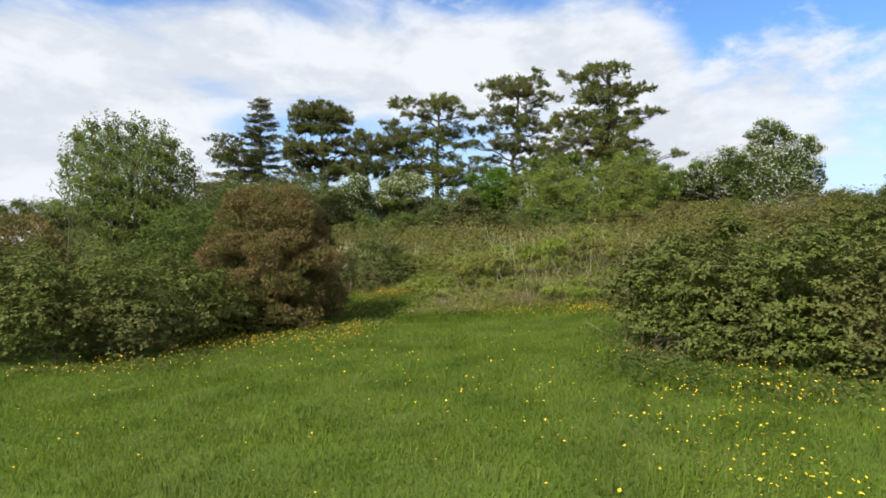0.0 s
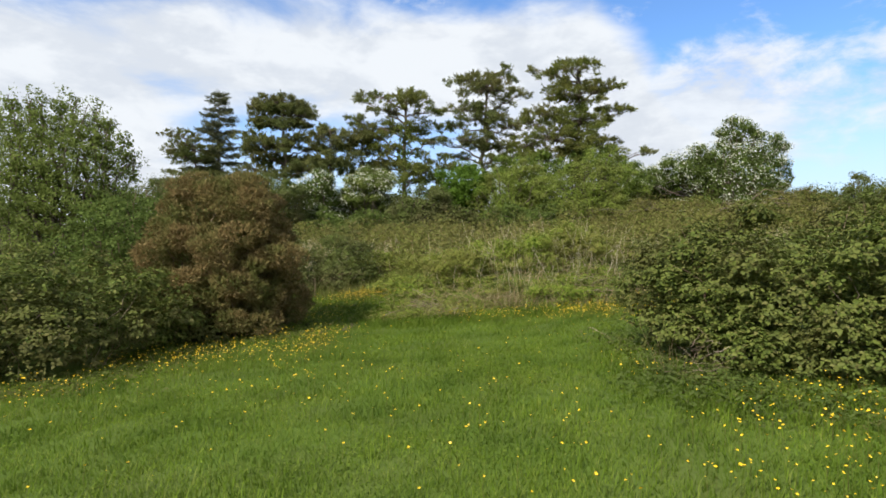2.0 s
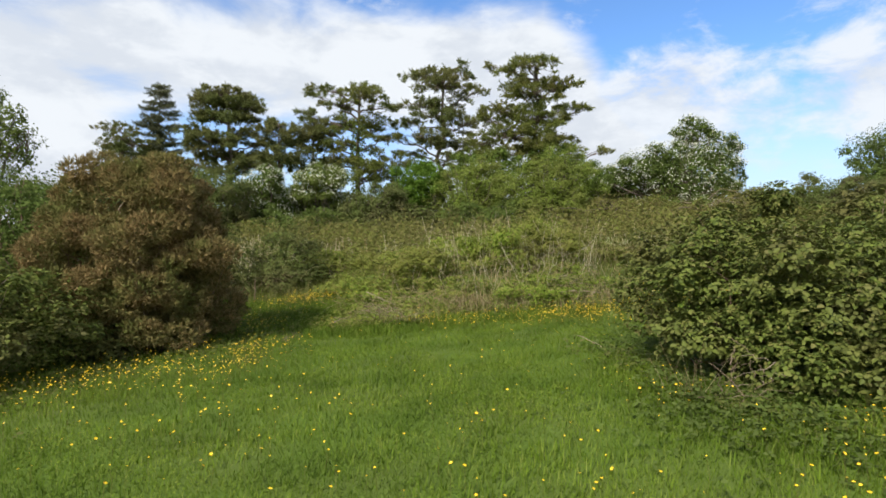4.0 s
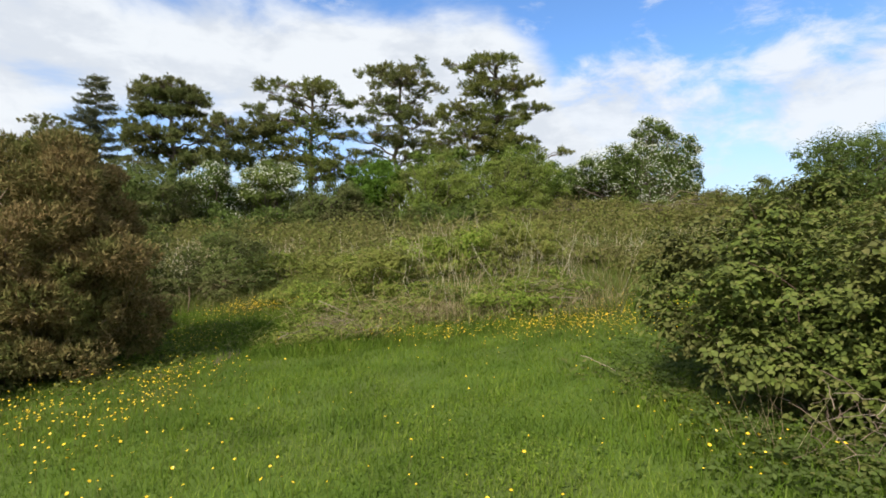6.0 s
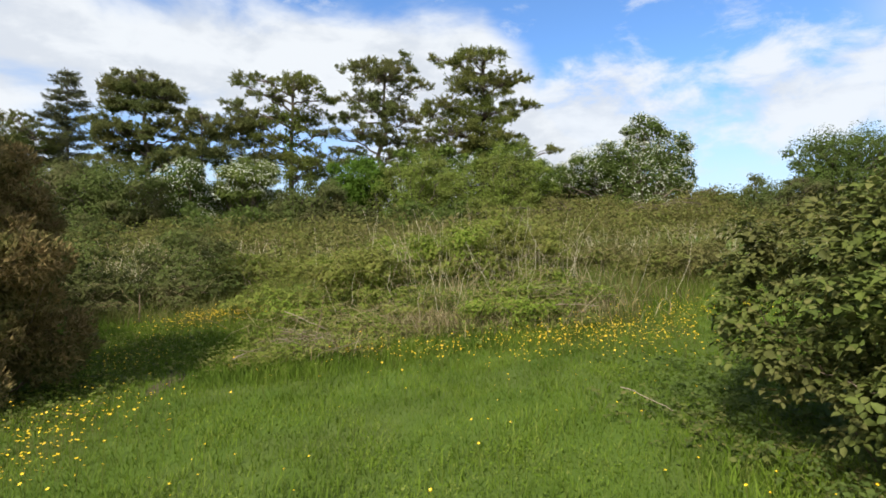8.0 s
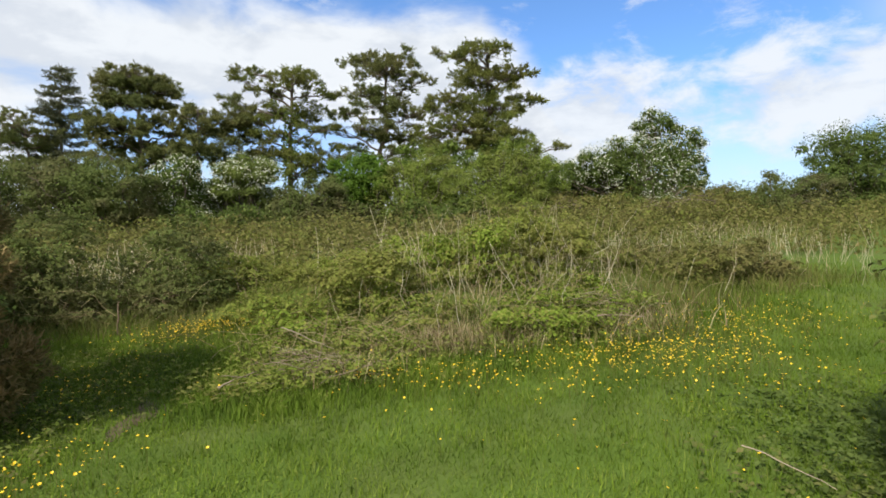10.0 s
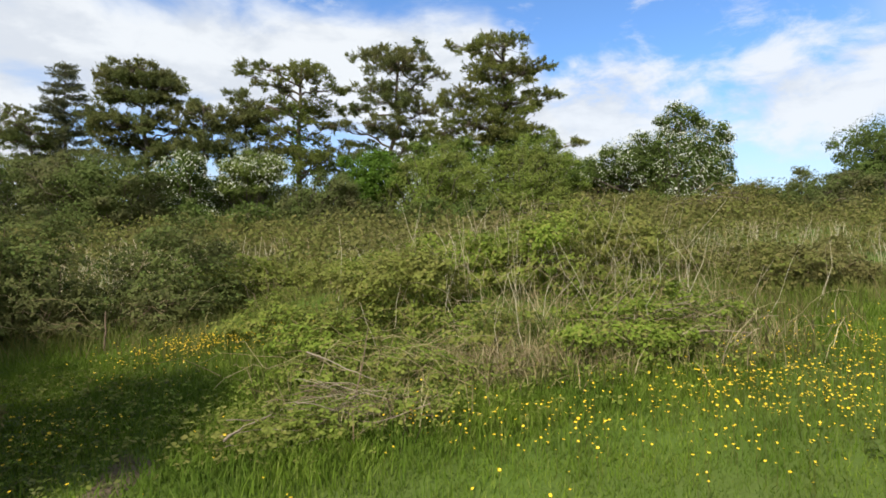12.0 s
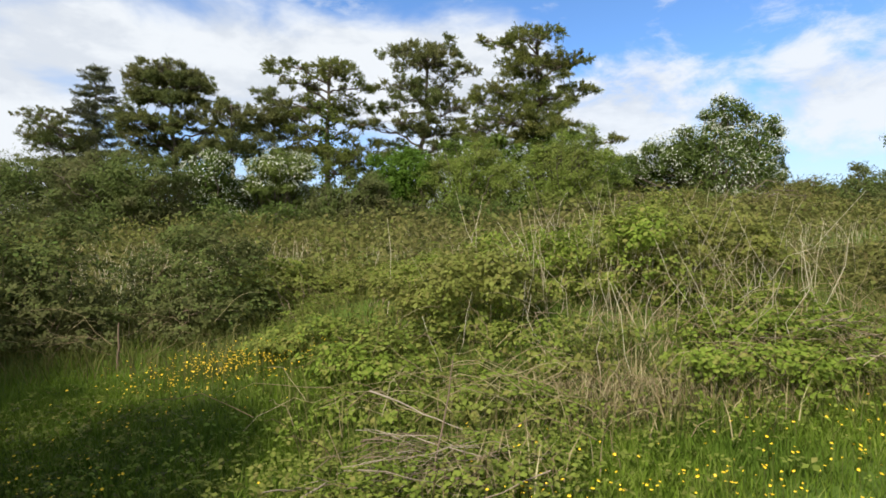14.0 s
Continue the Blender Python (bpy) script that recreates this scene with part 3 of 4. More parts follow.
def meadow():
    rng = np.random.default_rng(11)
    n = 700000
    x, y = rng.uniform(-7.5, 8.5, n), 2.4 + 15.3 * rng.random(n) ** 1.15
    y = y - rng.exponential(0.7, n) * np.exp(-(y - 2.4) / 0.6)
    m = 90000
    x, y = np.concatenate([x, rng.normal(0, 7, m)]), np.concatenate([y, rng.normal(0, 4.5, m)])
    n += m
    cl = np.sin(x * 2.1 + np.sin(y * 1.7)) * np.sin(y * 2.3 + 1) + 0.6 * np.sin(x * 5.7 + y * 3.1) + 0.5 * np.sin(x * 11.0 - y * 9.0 + np.sin(y * 5))
    soil = np.exp(-((x + 1.5) / 0.3) ** 2 - ((y - 12.4) / 0.8) ** 2)
    wide = (np.abs(x) < 1.2 + 0.9 * y + rng.normal(0, 0.6, n)) | (np.arange(n) >= n - m)
    ok = ~in_right_bush(x - 0.35, y) & ~in_left_hedge(x + 0.3, y - 0.2) & ~in_bank(x, y - 0.5) & wide & (rng.random(n) > soil * 0.65)
    x, y, cl = x[ok], y[ok], cl[ok]
    k = 0.75 + 0.25 * cl + rng.normal(0, 0.12, len(x))
    edge = ease((np.abs(x - 0.3) - 1.6) / 2.0)
    a = (k > 1.0) | (rng.random(len(x)) < edge * 0.06)
    blades("meadow_grass", "short fresh green meadow grass", rng, x[~a], y[~a], 0.025, 0.075, 0.0040, GRASS, 0.7, short=True)
    b = a & (rng.random(len(x)) < 0.3)
    blades("meadow_grass", "taller fresh green tufts of meadow grass", rng, x[b], y[b], 0.05, 0.12, 0.0042, GRASS, 0.6)


def ground_leaves(name, label, seed, spots, size, h0, h1, mat, kind="oval", flat=1.5):
    """Low broad leaves of weeds in spots (x, spread, y, spread, count)."""
    rng = np.random.default_rng(seed)
    x = np.concatenate([rng.normal(c, sx, n) for c, sx, cy, sy, n in spots])
    y = np.concatenate([rng.normal(cy, sy, n) for c, sx, cy, sy, n in spots])
    ok = (np.abs(x) < 12)
    x, y = x[ok], y[ok]
    p = np.stack([x, y, height(x, y) + h0 + (h1 - h0) * rng.random(len(x)) ** 1.4], 1)
    o = unit(np.concatenate([rng.normal(0, 0.5, (len(x), 2)), np.full((len(x), 1), flat)], 1))
    ob = mesh_part(name, leaf_mesh(rng, name, p, o, size, kind, 0.6), mat)
    return tagged(ob, label, "weeds", kind="stuff")


meadow()


def bare_soil(at, rx, ry, seed):
    """A trodden patch of bare earth, a little domed over the turf."""
    rng = np.random.default_rng(seed)
    V, F, n = [], [], 28
    for k, q in enumerate((0.0, 0.35, 0.7, 1.0)):
        for i in range(n):
            a = 2 * math.pi * i / n
            r = q * (1 + 0.25 * math.sin(3 * a + 1) + 0.12 * math.sin(7 * a))
            x, y = at[0] + rx * r * math.cos(a), at[1] + ry * r * math.sin(a)
            V.append((x, y, hz(x, y) + 0.022 - 0.03 * q * q + rng.normal(0, 0.004)))
            if k:
                F.append(((k - 1) * n + i, (k - 1) * n + (i + 1) % n, k * n + (i + 1) % n, k * n + i))
    ob = mesh_part("bare_soil", raw_mesh("bare_soil", V, np.array(F)), EARTH, smooth=True)
    tagged(ob, "trodden patch of bare brown soil in the grass", "soil", kind="structure")


bare_soil((-1.5, 12.5), 0.20, 0.62, 5)
rng0 = np.random.default_rng(17)
ground_leaves("clover", "small clover and plantain leaves among the grass", 18, [(rng0.uniform(-4, 4), 0.3, rng0.uniform(2.8, 12), 0.25, 300) for _ in range(46)], 0.022, 0.01, 0.06, GRASS)
ground_leaves("low_weeds", "low nettles and bramble shoots beside the bramble bush", 19, [(2.95, 0.2, 6.6, 0.4, 220), (3.5, 0.4, 6.0, 0.25, 200), (2.9, 0.18, 8.2, 0.5, 200), (4.3, 0.5, 5.2, 0.3, 160), (2.9, 0.3, 9.2, 0.4, 100)], 0.045, 0.01, 0.13, BRAMBLE, "sprig")
# The clump at (3.9, 10.2) is added to darken the grass behind the bush.
ground_leaves("nettles", "low nettles and bramble shoots spreading from the bramble bush", 21, [(2.7, 0.22, 6.9, 0.45, 380), (3.0, 0.35, 6.1, 0.4, 420), (3.5, 0.45, 5.5, 0.3, 260), (2.9, 0.15, 7.9, 0.5, 180), (3.35, 0.3, 9.1, 0.5, 420), (3.9, 0.45, 10.2, 0.5, 520), (2.1, 0.35, 6.4, 0.5, 110), (4.6, 0.6, 4.9, 0.25, 160)], 0.046, 0.02, 0.16, HAWTHORN, "sprig")
ground_leaves("low_weeds", "low dark weeds beside the worn path", 22, [(-2.3, 0.3, 12.9, 0.6, 380), (-2.1, 0.25, 14.2, 0.5, 200), (-2.7, 0.4, 12.0, 0.4, 400), (-3.0, 0.5, 15.3, 0.4, 420), (-1.2, 0.25, 13.5, 0.4, 140)], 0.038, 0.01, 0.16, BRAMBLE_FRESH, "sprig")
ground_leaves("bramble_mat", "low mat of bramble leaves beneath the twig heap", 23, [(0.1, 0.5, 13.0, 0.28, 700), (-0.5, 0.3, 12.75, 0.2, 260), (0.7, 0.3, 13.1, 0.25, 300)], 0.042, 0.02, 0.26, BRAMBLE_FRESH, "sprig")
ground_leaves("low_weeds", "low dark weeds along the gorse and hedge foot", 20, [(-2.6, 0.35, 11.2, 0.5, 500), (-2.2, 0.4, 12.6, 0.6, 300), (-3.4, 0.9, 14.6, 0.5, 900), (-2.6, 0.6, 13.6, 0.5, 350), (-4.2, 0.4, 8.3, 0.4, 400), (-3.6, 0.4, 9.8, 0.5, 400), (-5.4, 0.8, 7.6, 0.2, 400)], 0.042, 0.01, 0.12, BRAMBLE, "sprig")
ground_leaves("low_weeds", "fresh green weeds in front of the bramble mound", 24, [(0.2, 0.8, 13.3, 0.4, 420), (2.2, 0.9, 13.5, 0.35, 420), (4.2, 0.7, 13.7, 0.4, 300), (-1.0, 0.5, 13.7, 0.5, 220), (0.0, 0.7, 15.2, 0.8, 700), (-0.1, 0.5, 12.75, 0.25, 220)], 0.05, 0.02, 0.24, BRAMBLE_FRESH, "sprig")


# ---- the stand of conifers ----
spruce("spruce_tree", "tall narrow dark spruce in the distant stand", (-26.0, 72), 21.3, 3.6, 9.5, 5)
pine("low_pine_tree", "broad low pine with flat grey-green pads", (-26.9, 69), 13.8, -1.0, [(-2.1, 15.1, 2.3, 0.7), (-2.6, 14.0, 2.0, 0.7), (-0.8, 13.7, 2.0, 0.9), (-1.6, 12.5, 2.6, 0.7), (-3.4, 13.1, 1.4, 0.6), (-0.1, 12.3, 1.7, 0.6), (1.0, 13.5, 1.5, 0.6), (-2.2, 10.8, 2.4, 0.7), (0.6, 10.4, 2.0, 0.8), (-3.6, 9.4, 2.0, 0.8), (2.2, 9.4, 1.8, 0.8)], seed=6, density=0.9)
pine("scots_pine_tree", "tall Scots pine with a dense domed brownish crown", (-13.1, 54), 14.8, -0.3, [(-0.5, 15.3, 2.3, 0.7), (-1.9, 14.6, 1.4, 0.7), (1.1, 14.7, 1.5, 0.7), (-0.6, 14.5, 2.8, 0.8), (1.5, 13.9, 1.5, 0.6), (-2.2, 13.3, 1.5, 0.7), (-0.4, 13.1, 2.5, 0.6), (-2.9, 11.9, 1.8, 0.7), (-1.0, 11.1, 2.7, 0.6), (1.1, 11.8, 1.6, 0.6), (-3.5, 10.7, 1.4, 0.6), (0.7, 10.0, 2.1, 0.8), (-1.4, 10.0, 2.3, 0.6), (2.0, 9.0, 1.8, 0.7), (-3.2, 9.1, 1.7, 0.7), (-0.3, 8.6, 1.9, 0.7), (2.6, 10.9, 1.1, 0.5)], seed=7, density=1.6, fill=0.7)
pine("small_pine_tree", "slender pine with a small tufted crown", (-8.6, 50), 11.9, 0.2, [(0.2, 11.8, 1.2, 0.5), (-0.6, 11.3, 0.9, 0.5), (1.1, 11.2, 1.2, 0.6), (0.4, 10.4, 1.5, 0.5), (1.5, 10.5, 0.9, 0.4), (-0.4, 12.2, 0.6, 0.3), (-0.7, 9.2, 1.2, 0.5), (1.0, 8.9, 1.3, 0.5)], seed=8, density=1.5, r=0.18)
pine("small_pine_tree", "slender pine with sparse drooping pads", (-5.8, 52), 12.9, -0.1, [(-0.5, 13.1, 1.0, 0.4), (0.2, 12.3, 1.3, 0.5), (1.0, 11.6, 1.2, 0.5), (-0.3, 11.2, 1.4, 0.6), (0.4, 10.4, 1.6, 0.6), (-0.5, 9.6, 1.1, 0.5), (0.7, 8.8, 1.4, 0.6), (-1.0, 8.3, 1.2, 0.5)], seed=9, density=1.2, r=0.18)
pine("pine_tree", "pine with an ivy-clad trunk and level branches", (-2.1, 51), 15.6, 0.3, [(0.4, 15.5, 1.4, 0.6), (-2.1, 14.9, 1.9, 0.4), (-3.6, 14.8, 0.7, 0.2), (0.6, 14.5, 2.0, 0.6), (-1.2, 13.8, 1.9, 0.5), (2.2, 13.8, 1.5, 0.6), (-0.7, 12.5, 2.5, 0.5), (-3.7, 12.8, 1.0, 0.3), (1.9, 12.2, 1.3, 0.5), (1.2, 8.7, 1.8, 0.6), (-2.0, 10.6, 1.8, 0.6), (2.1, 8.3, 1.4, 0.6), (-0.7, 9.3, 1.4, 0.5), (1.0, 7.6, 2.1, 0.7), (-2.9, 11.6, 1.3, 0.4), (-2.2, 8.9, 1.6, 0.6), (3.0, 9.6, 1.1, 0.5), (2.9, 11.0, 1.0, 0.4)], mat=PINE_GREEN, seed=10, density=0.9, ivy=0.75, fill=0.9)
pine("pine_tree", "big spreading pine with an open ragged crown", (5.0, 53), 17.4, 0.6, [(-0.5, 16.9, 2.4, 0.7), (1.5, 17.5, 1.7, 0.7), (2.5, 18.3, 0.6, 0.4), (-2.1, 17.1, 1.2, 0.3), (0.5, 15.9, 2.7, 0.8), (3.2, 15.4, 1.2, 0.6), (-1.5, 14.4, 2.2, 0.7), (-3.0, 13.1, 1.6, 0.6), (0.1, 13.5, 2.7, 0.7), (2.5, 12.8, 1.9, 0.9), (-1.5, 11.7, 1.8, 0.6), (1.5, 11.1, 2.0, 0.9), (-2.1, 10.2, 1.4, 0.5), (0.9, 9.6, 1.7, 0.7), (-2.6, 8.9, 1.5, 0.6), (3.3, 10.4, 1.4, 0.7), (-3.6, 11.6, 1.1, 0.5)], seed=12, density=1.1, fill=1.0)
pine("pine_tree", "tall ragged pine with a broken top and ivy", (12.4, 48), 15.9, 0.4, [(0.9, 17.6, 0.6, 0.4), (-1.1, 17.1, 0.9, 0.4), (-3.2, 16.8, 0.5, 0.3), (-0.2, 16.3, 2.0, 0.7), (-2.0, 15.9, 1.3, 0.5), (1.9, 14.8, 1.7, 0.6), (-0.0, 14.3, 2.3, 0.8), (-2.5, 12.9, 2.0, 0.7), (-4.0, 12.3, 1.3, 0.6), (2.8, 13.0, 1.3, 0.5), (4.7, 13.4, 0.8, 0.4), (0.3, 12.2, 2.5, 0.9), (-2.0, 11.0, 2.7, 1.0), (2.2, 10.7, 1.8, 1.1), (0.3, 9.7, 2.5, 0.9), (-4.2, 10.5, 1.8, 0.9), (-3.4, 9.3, 2.0, 0.8), (5.9, 9.6, 0.8, 0.5)], mat=PINE_GREEN, seed=13, density=1.2, ivy=0.85, fill=1.3)


# ---- shrubs in front of the conifers ----
def far_bush(name, label, category, at, pads, mat, n=9000, size=0.2, seed=1, deep=0.8, **more):
    """A shrub from pads (dx, z, rx, rz), z above the plan's zero, made round and carried down to the ground."""
    rng = np.random.default_rng(seed + 100)
    z = hz(*at)
    lobes = [(dx, rng.normal(0, 0.3 * rx), max(pz - z, rz * 0.6), rx, rx * deep, rz) for dx, pz, rx, rz in pads]
    w = max(abs(l[0]) + l[3] for l in lobes) * 0.75
    lobes.append((0, 0, 0.7, w, w * deep, 1.0))
    tall = max(l[2] for l in lobes)
    mid = sum(l[0] for l in lobes) / len(lobes)
    lobes.append((mid, 0, tall * 0.5, w * 0.72, w * deep * 0.8, max(0.7, tall * 0.34)))
    more.setdefault("stems", 20), more.setdefault("trunk", 0.14), more.setdefault("knobs", 14 * len(pads)), more.setdefault("knob_r", (0.25, 0.62))
    lobes = [(*l[:3], l[3] * 0.98, l[4] * 0.98, l[5] * 1.0) for l in lobes]
    return bush(name, label, category, at, lobes, int(n * 2.7), size * 0.54, mat, "fleck", inner=0.27, seed=seed, stem_r=0.03, clump=0.9, keep=0.6, **more)


WHITE = (BLOSSOM, 0.14, 0.09, "blossom")
far_bush("hawthorn_tree", "big round hawthorn covered in white blossom", "tree", (21.6, 41), [(0.6, 9.8, 1.1, 1.1), (1.9, 8.4, 2.0, 1.4), (-0.6, 7.7, 2.3, 1.4), (-2.8, 7.3, 2.0, 1.2), (-4.7, 6.7, 1.7, 1.0), (3.2, 7.4, 1.5, 1.4), (0.9, 6.2, 3.1, 1.2), (4.4, 6.6, 0.6, 0.9)], HAWTHORN, 26000, 0.22, 21, extra=(BLOSSOM, 0.18, 0.085, "blossom"))
far_bush("hawthorn_tree", "dark hawthorn with drooping white blossom", "tree", (-8.1, 42), [(0.2, 5.9, 1.4, 1.1), (-0.3, 4.6, 1.2, 1.6), (0.7, 3.8, 1.4, 1.2), (-1.0, 3.6, 0.9, 0.9)], HAWTHORN, 12000, 0.2, 22, extra=WHITE)
far_bush("hawthorn_tree", "pale hawthorn in full white blossom", "tree", (-4.5, 43), [(0.2, 6.3, 1.7, 1.2), (-0.3, 5.0, 1.8, 1.3), (0.9, 4.4, 1.3, 1.1), (-1.4, 3.8, 0.9, 0.7)], ALDER, 13000, 0.2, 23, extra=WHITE)
far_bush("hawthorn_tree", "large dense green hawthorn on the hedge line", "tree", (39.0, 41), [(-1.5, 9.0, 2.6, 1.8), (1.7, 9.3, 2.7, 1.7), (5.0, 8.2, 2.7, 2.3), (-2.6, 7.2, 2.0, 1.5), (1.7, 6.8, 4.0, 1.8)], HAWTHORN, 22000, 0.24, 24)
far_bush("sycamore_sapling", "bright green leafy sapling below the pines", "tree", (3.2, 45.5), [(-0.2, 6.7, 2.0, 1.6), (-1.0, 5.7, 1.8, 1.6)], BRIGHT, 11000, 0.24, 25)
far_bush("willow_bush", "rounded pale green willow bush", "bush", (6.0, 43.5), [(-0.8, 5.7, 2.4, 1.9), (1.2, 6.4, 2.1, 2.0), (2.5, 5.6, 2.1, 1.9)], WILLOW, 24000, 0.16, 26, up=0.8, knobs=70, knob_r=(0.2, 0.5))
far_bush("willow_bush", "big domed yellowish green willow bush", "bush", (11.8, 41), [(-2.0, 5.5, 2.0, 1.9), (0.4, 6.3, 2.3, 2.1), (2.0, 5.4, 2.0, 1.9), (-0.4, 4.6, 3.6, 1.6)], WILLOW, 30000, 0.16, 27, up=0.8, knobs=90, knob_r=(0.2, 0.5))
far_bush("shrub", "dense green shrub under the pines", "bush", (-11.0, 40), [(-2.1, 5.4, 2.3, 1.5), (0.3, 5.4, 2.0, 1.3), (1.1, 4.5, 2.0, 1.5), (-1.2, 3.9, 2.3, 1.3)], SHRUB, 18000, 0.2, 28)
far_bush("shrub", "low dark shrub beside the hawthorns", "bush", (-1.3, 42), [(-0.3, 4.3, 1.5, 1.1), (1.4, 4.5, 1.7, 1.3), (2.5, 3.8, 1.9, 0.9)], SHRUB, 12000, 0.2, 29)
far_bush("shrub", "dense dark green shrub at the hedge end", "bush", (-17.1, 42), [(0.0, 5.9, 2.0, 1.3), (-2.3, 5.5, 2.3, 1.3), (-5.0, 5.0, 2.3, 1.3)], SHRUB, 16000, 0.2, 30)
far_bush("shrub", "low green shrubs on the far hedge line", "bush", (30.4, 39.3), [(0.0, 5.4, 1.8, 1.3), (-2.8, 4.8, 2.0, 1.2), (2.9, 5.2, 2.1, 1.2)], SHRUB, 14000, 0.2, 31)
far_bush("shrub", "low dark shrub below the blossoming hawthorn", "bush", (17.5, 39), [(-1.5, 4.3, 2.0, 1.0), (1.5, 4.4, 2.0, 1.0), (6.0, 4.6, 2.4, 1.0), (9.0, 4.6, 2.2, 1.0)], BRAMBLE_BROWN, 16000, 0.2, 32)


for k, (bx, by, tall, wide) in enumerate(((-24.0, 46, 5.9, 3.0), (-19.5, 48, 6.6, 2.8), (-15.0, 47, 6.8, 2.8), (-10.5, 48, 6.6, 2.8), (-6.5, 47.5, 6.2, 2.6), (-2.5, 47, 5.4, 2.5), (1.0, 48, 5.4, 2.6), (8.5, 47, 9.0, 3.0), (14.0, 46, 9.3, 3.0), (17.8, 44, 7.2, 2.8), (22.0, 45, 7.0, 3.4))):
    far_bush("shrub", "dark evergreen shrub in the undergrowth below the pines", "bush", (bx, by), [(-wide * 0.4, tall - 0.8, wide * 0.6, 1.3), (wide * 0.4, tall - 1.2, wide * 0.6, 1.4)], SHRUB if k < 7 else IVY, 9000, 0.22, 140 + k, group="undergrowth below the pines")
for k, (bx, by, tall, wide) in enumerate(((-33.0, 45, 5.2, 3.5), (-42.0, 46, 5.4, 4.0), (47.0, 42, 7.2, 3.5), (56.0, 44, 7.0, 4.0))):
    far_bush("shrub", "dark shrub in the far hedge line", "bush", (bx, by), [(-wide * 0.4, tall - 0.8, wide * 0.6, 1.3), (wide * 0.4, tall - 1.2, wide * 0.6, 1.4)], SHRUB, 8000, 0.24, 160 + k, group="far hedge line")


for k, bx in enumerate(np.arange(-27.0, 37.0, 4.3)):
    by = 40.6 + 0.8 * math.sin(k * 2.1)
    zz = hz(bx, by)
    far_bush("shrub", "low tangled shrub at the top of the slope", "bush", (float(bx), by), [(-1.2, zz + 1.1, 1.7, 0.9), (1.3, zz + 1.0 + 0.3 * math.sin(k * 1.7), 1.7, 0.9)], (SHRUB, BRAMBLE_DULL, HAWTHORN)[k % 3], 3600, 0.22, 180 + k, group="shrubs along the top of the slope", trunk=0.05)


def arching_shoots(label, at, tall, n, seed):
    """Long bare shoots that bow over at the tip, with small leaves."""
    rng = np.random.default_rng(seed)
    z = hz(*at)
    ob = thing("arching_shoots", label, "bush", at=(*at, z))
    for _ in range(n):
        h = tall * rng.uniform(0.6, 1.05)
        b = np.array([rng.normal(0, 0.5), rng.normal(0, 0.4), 0])
        t = np.linspace(0, 1, 9)[:, None]
        bow = rng.uniform(0.4, 1.1)
        line = b + np.concatenate([bow * t ** 3 + 0.2 * t, 0.1 * t * rng.normal(), h * (t - 0.25 * t ** 4)], 1)
        shoot = mesh_part("shoot", raw_mesh("shoot", *tubes([line], [(0.025, 0.008)], 4)), STEM, ob, smooth=True)
        k = 160
        v = rng.uniform(0.25, 1, k) * 8
        p = np.stack([np.interp(v, range(9), line[:, c]) for c in range(3)], 1) + rng.normal(0, 0.06, (k, 3))
        mesh_part("leaves", leaf_mesh(rng, "shoot_leaves", p, unit(rng.normal(size=(k, 3))), 0.11), HAWTHORN, shoot)


arching_shoots("tall arching shoots with small leaves above the hedge", (27.0, 41), 3.2, 6, 171)
arching_shoots("thin arching shoots beside the blossoming hawthorn", (16.6, 42), 5.2, 5, 172)


# ---- near bushes ----
bush("gorse_bush", "big rounded gorse bush, brown with dry seed pods", "bush", (-3.9, 12.1),
     [(-0.5, 0, 2.4, 0.58, 0.7, 0.6), (0.35, 0.1, 2.35, 0.66, 0.7, 0.65), (0.0, 0.3, 2.75, 0.55, 0.6, 0.4), (-0.85, 0, 1.5, 0.6, 0.9, 0.8), (0.1, -0.3, 1.4, 0.85, 0.9, 0.9), (0.8, 0, 1.4, 0.55, 0.9, 0.8), (-0.3, -0.2, 0.6, 1.0, 1.0, 0.65), (0.55, 0.1, 0.6, 0.75, 1.0, 0.6), (0.1, -0.5, 0.35, 1.05, 0.7, 0.4)],
     46000, 0.070, GORSE, "spray", 40, STEM, 0.4, 0.45, 41, bump=0.12, single=True, knobs=130, knob_r=(0.16, 0.34), inner=0.05, core=0.78)
bush("gorse_bush", "brown gorse bush behind the bramble hedge", "bush", (-11.6, 14.2),
     [(0, 0, 2.2, 1.0, 1.0, 0.8), (-1.2, 0, 1.9, 1.0, 1.0, 0.9), (0.8, -0.2, 1.2, 1.0, 1.0, 1.0), (-0.6, -0.2, 0.8, 1.4, 1.0, 0.8)],
     9000, 0.12, GORSE, "spray", 30, STEM, 0.5, 0.45, 42, clump=0.45)
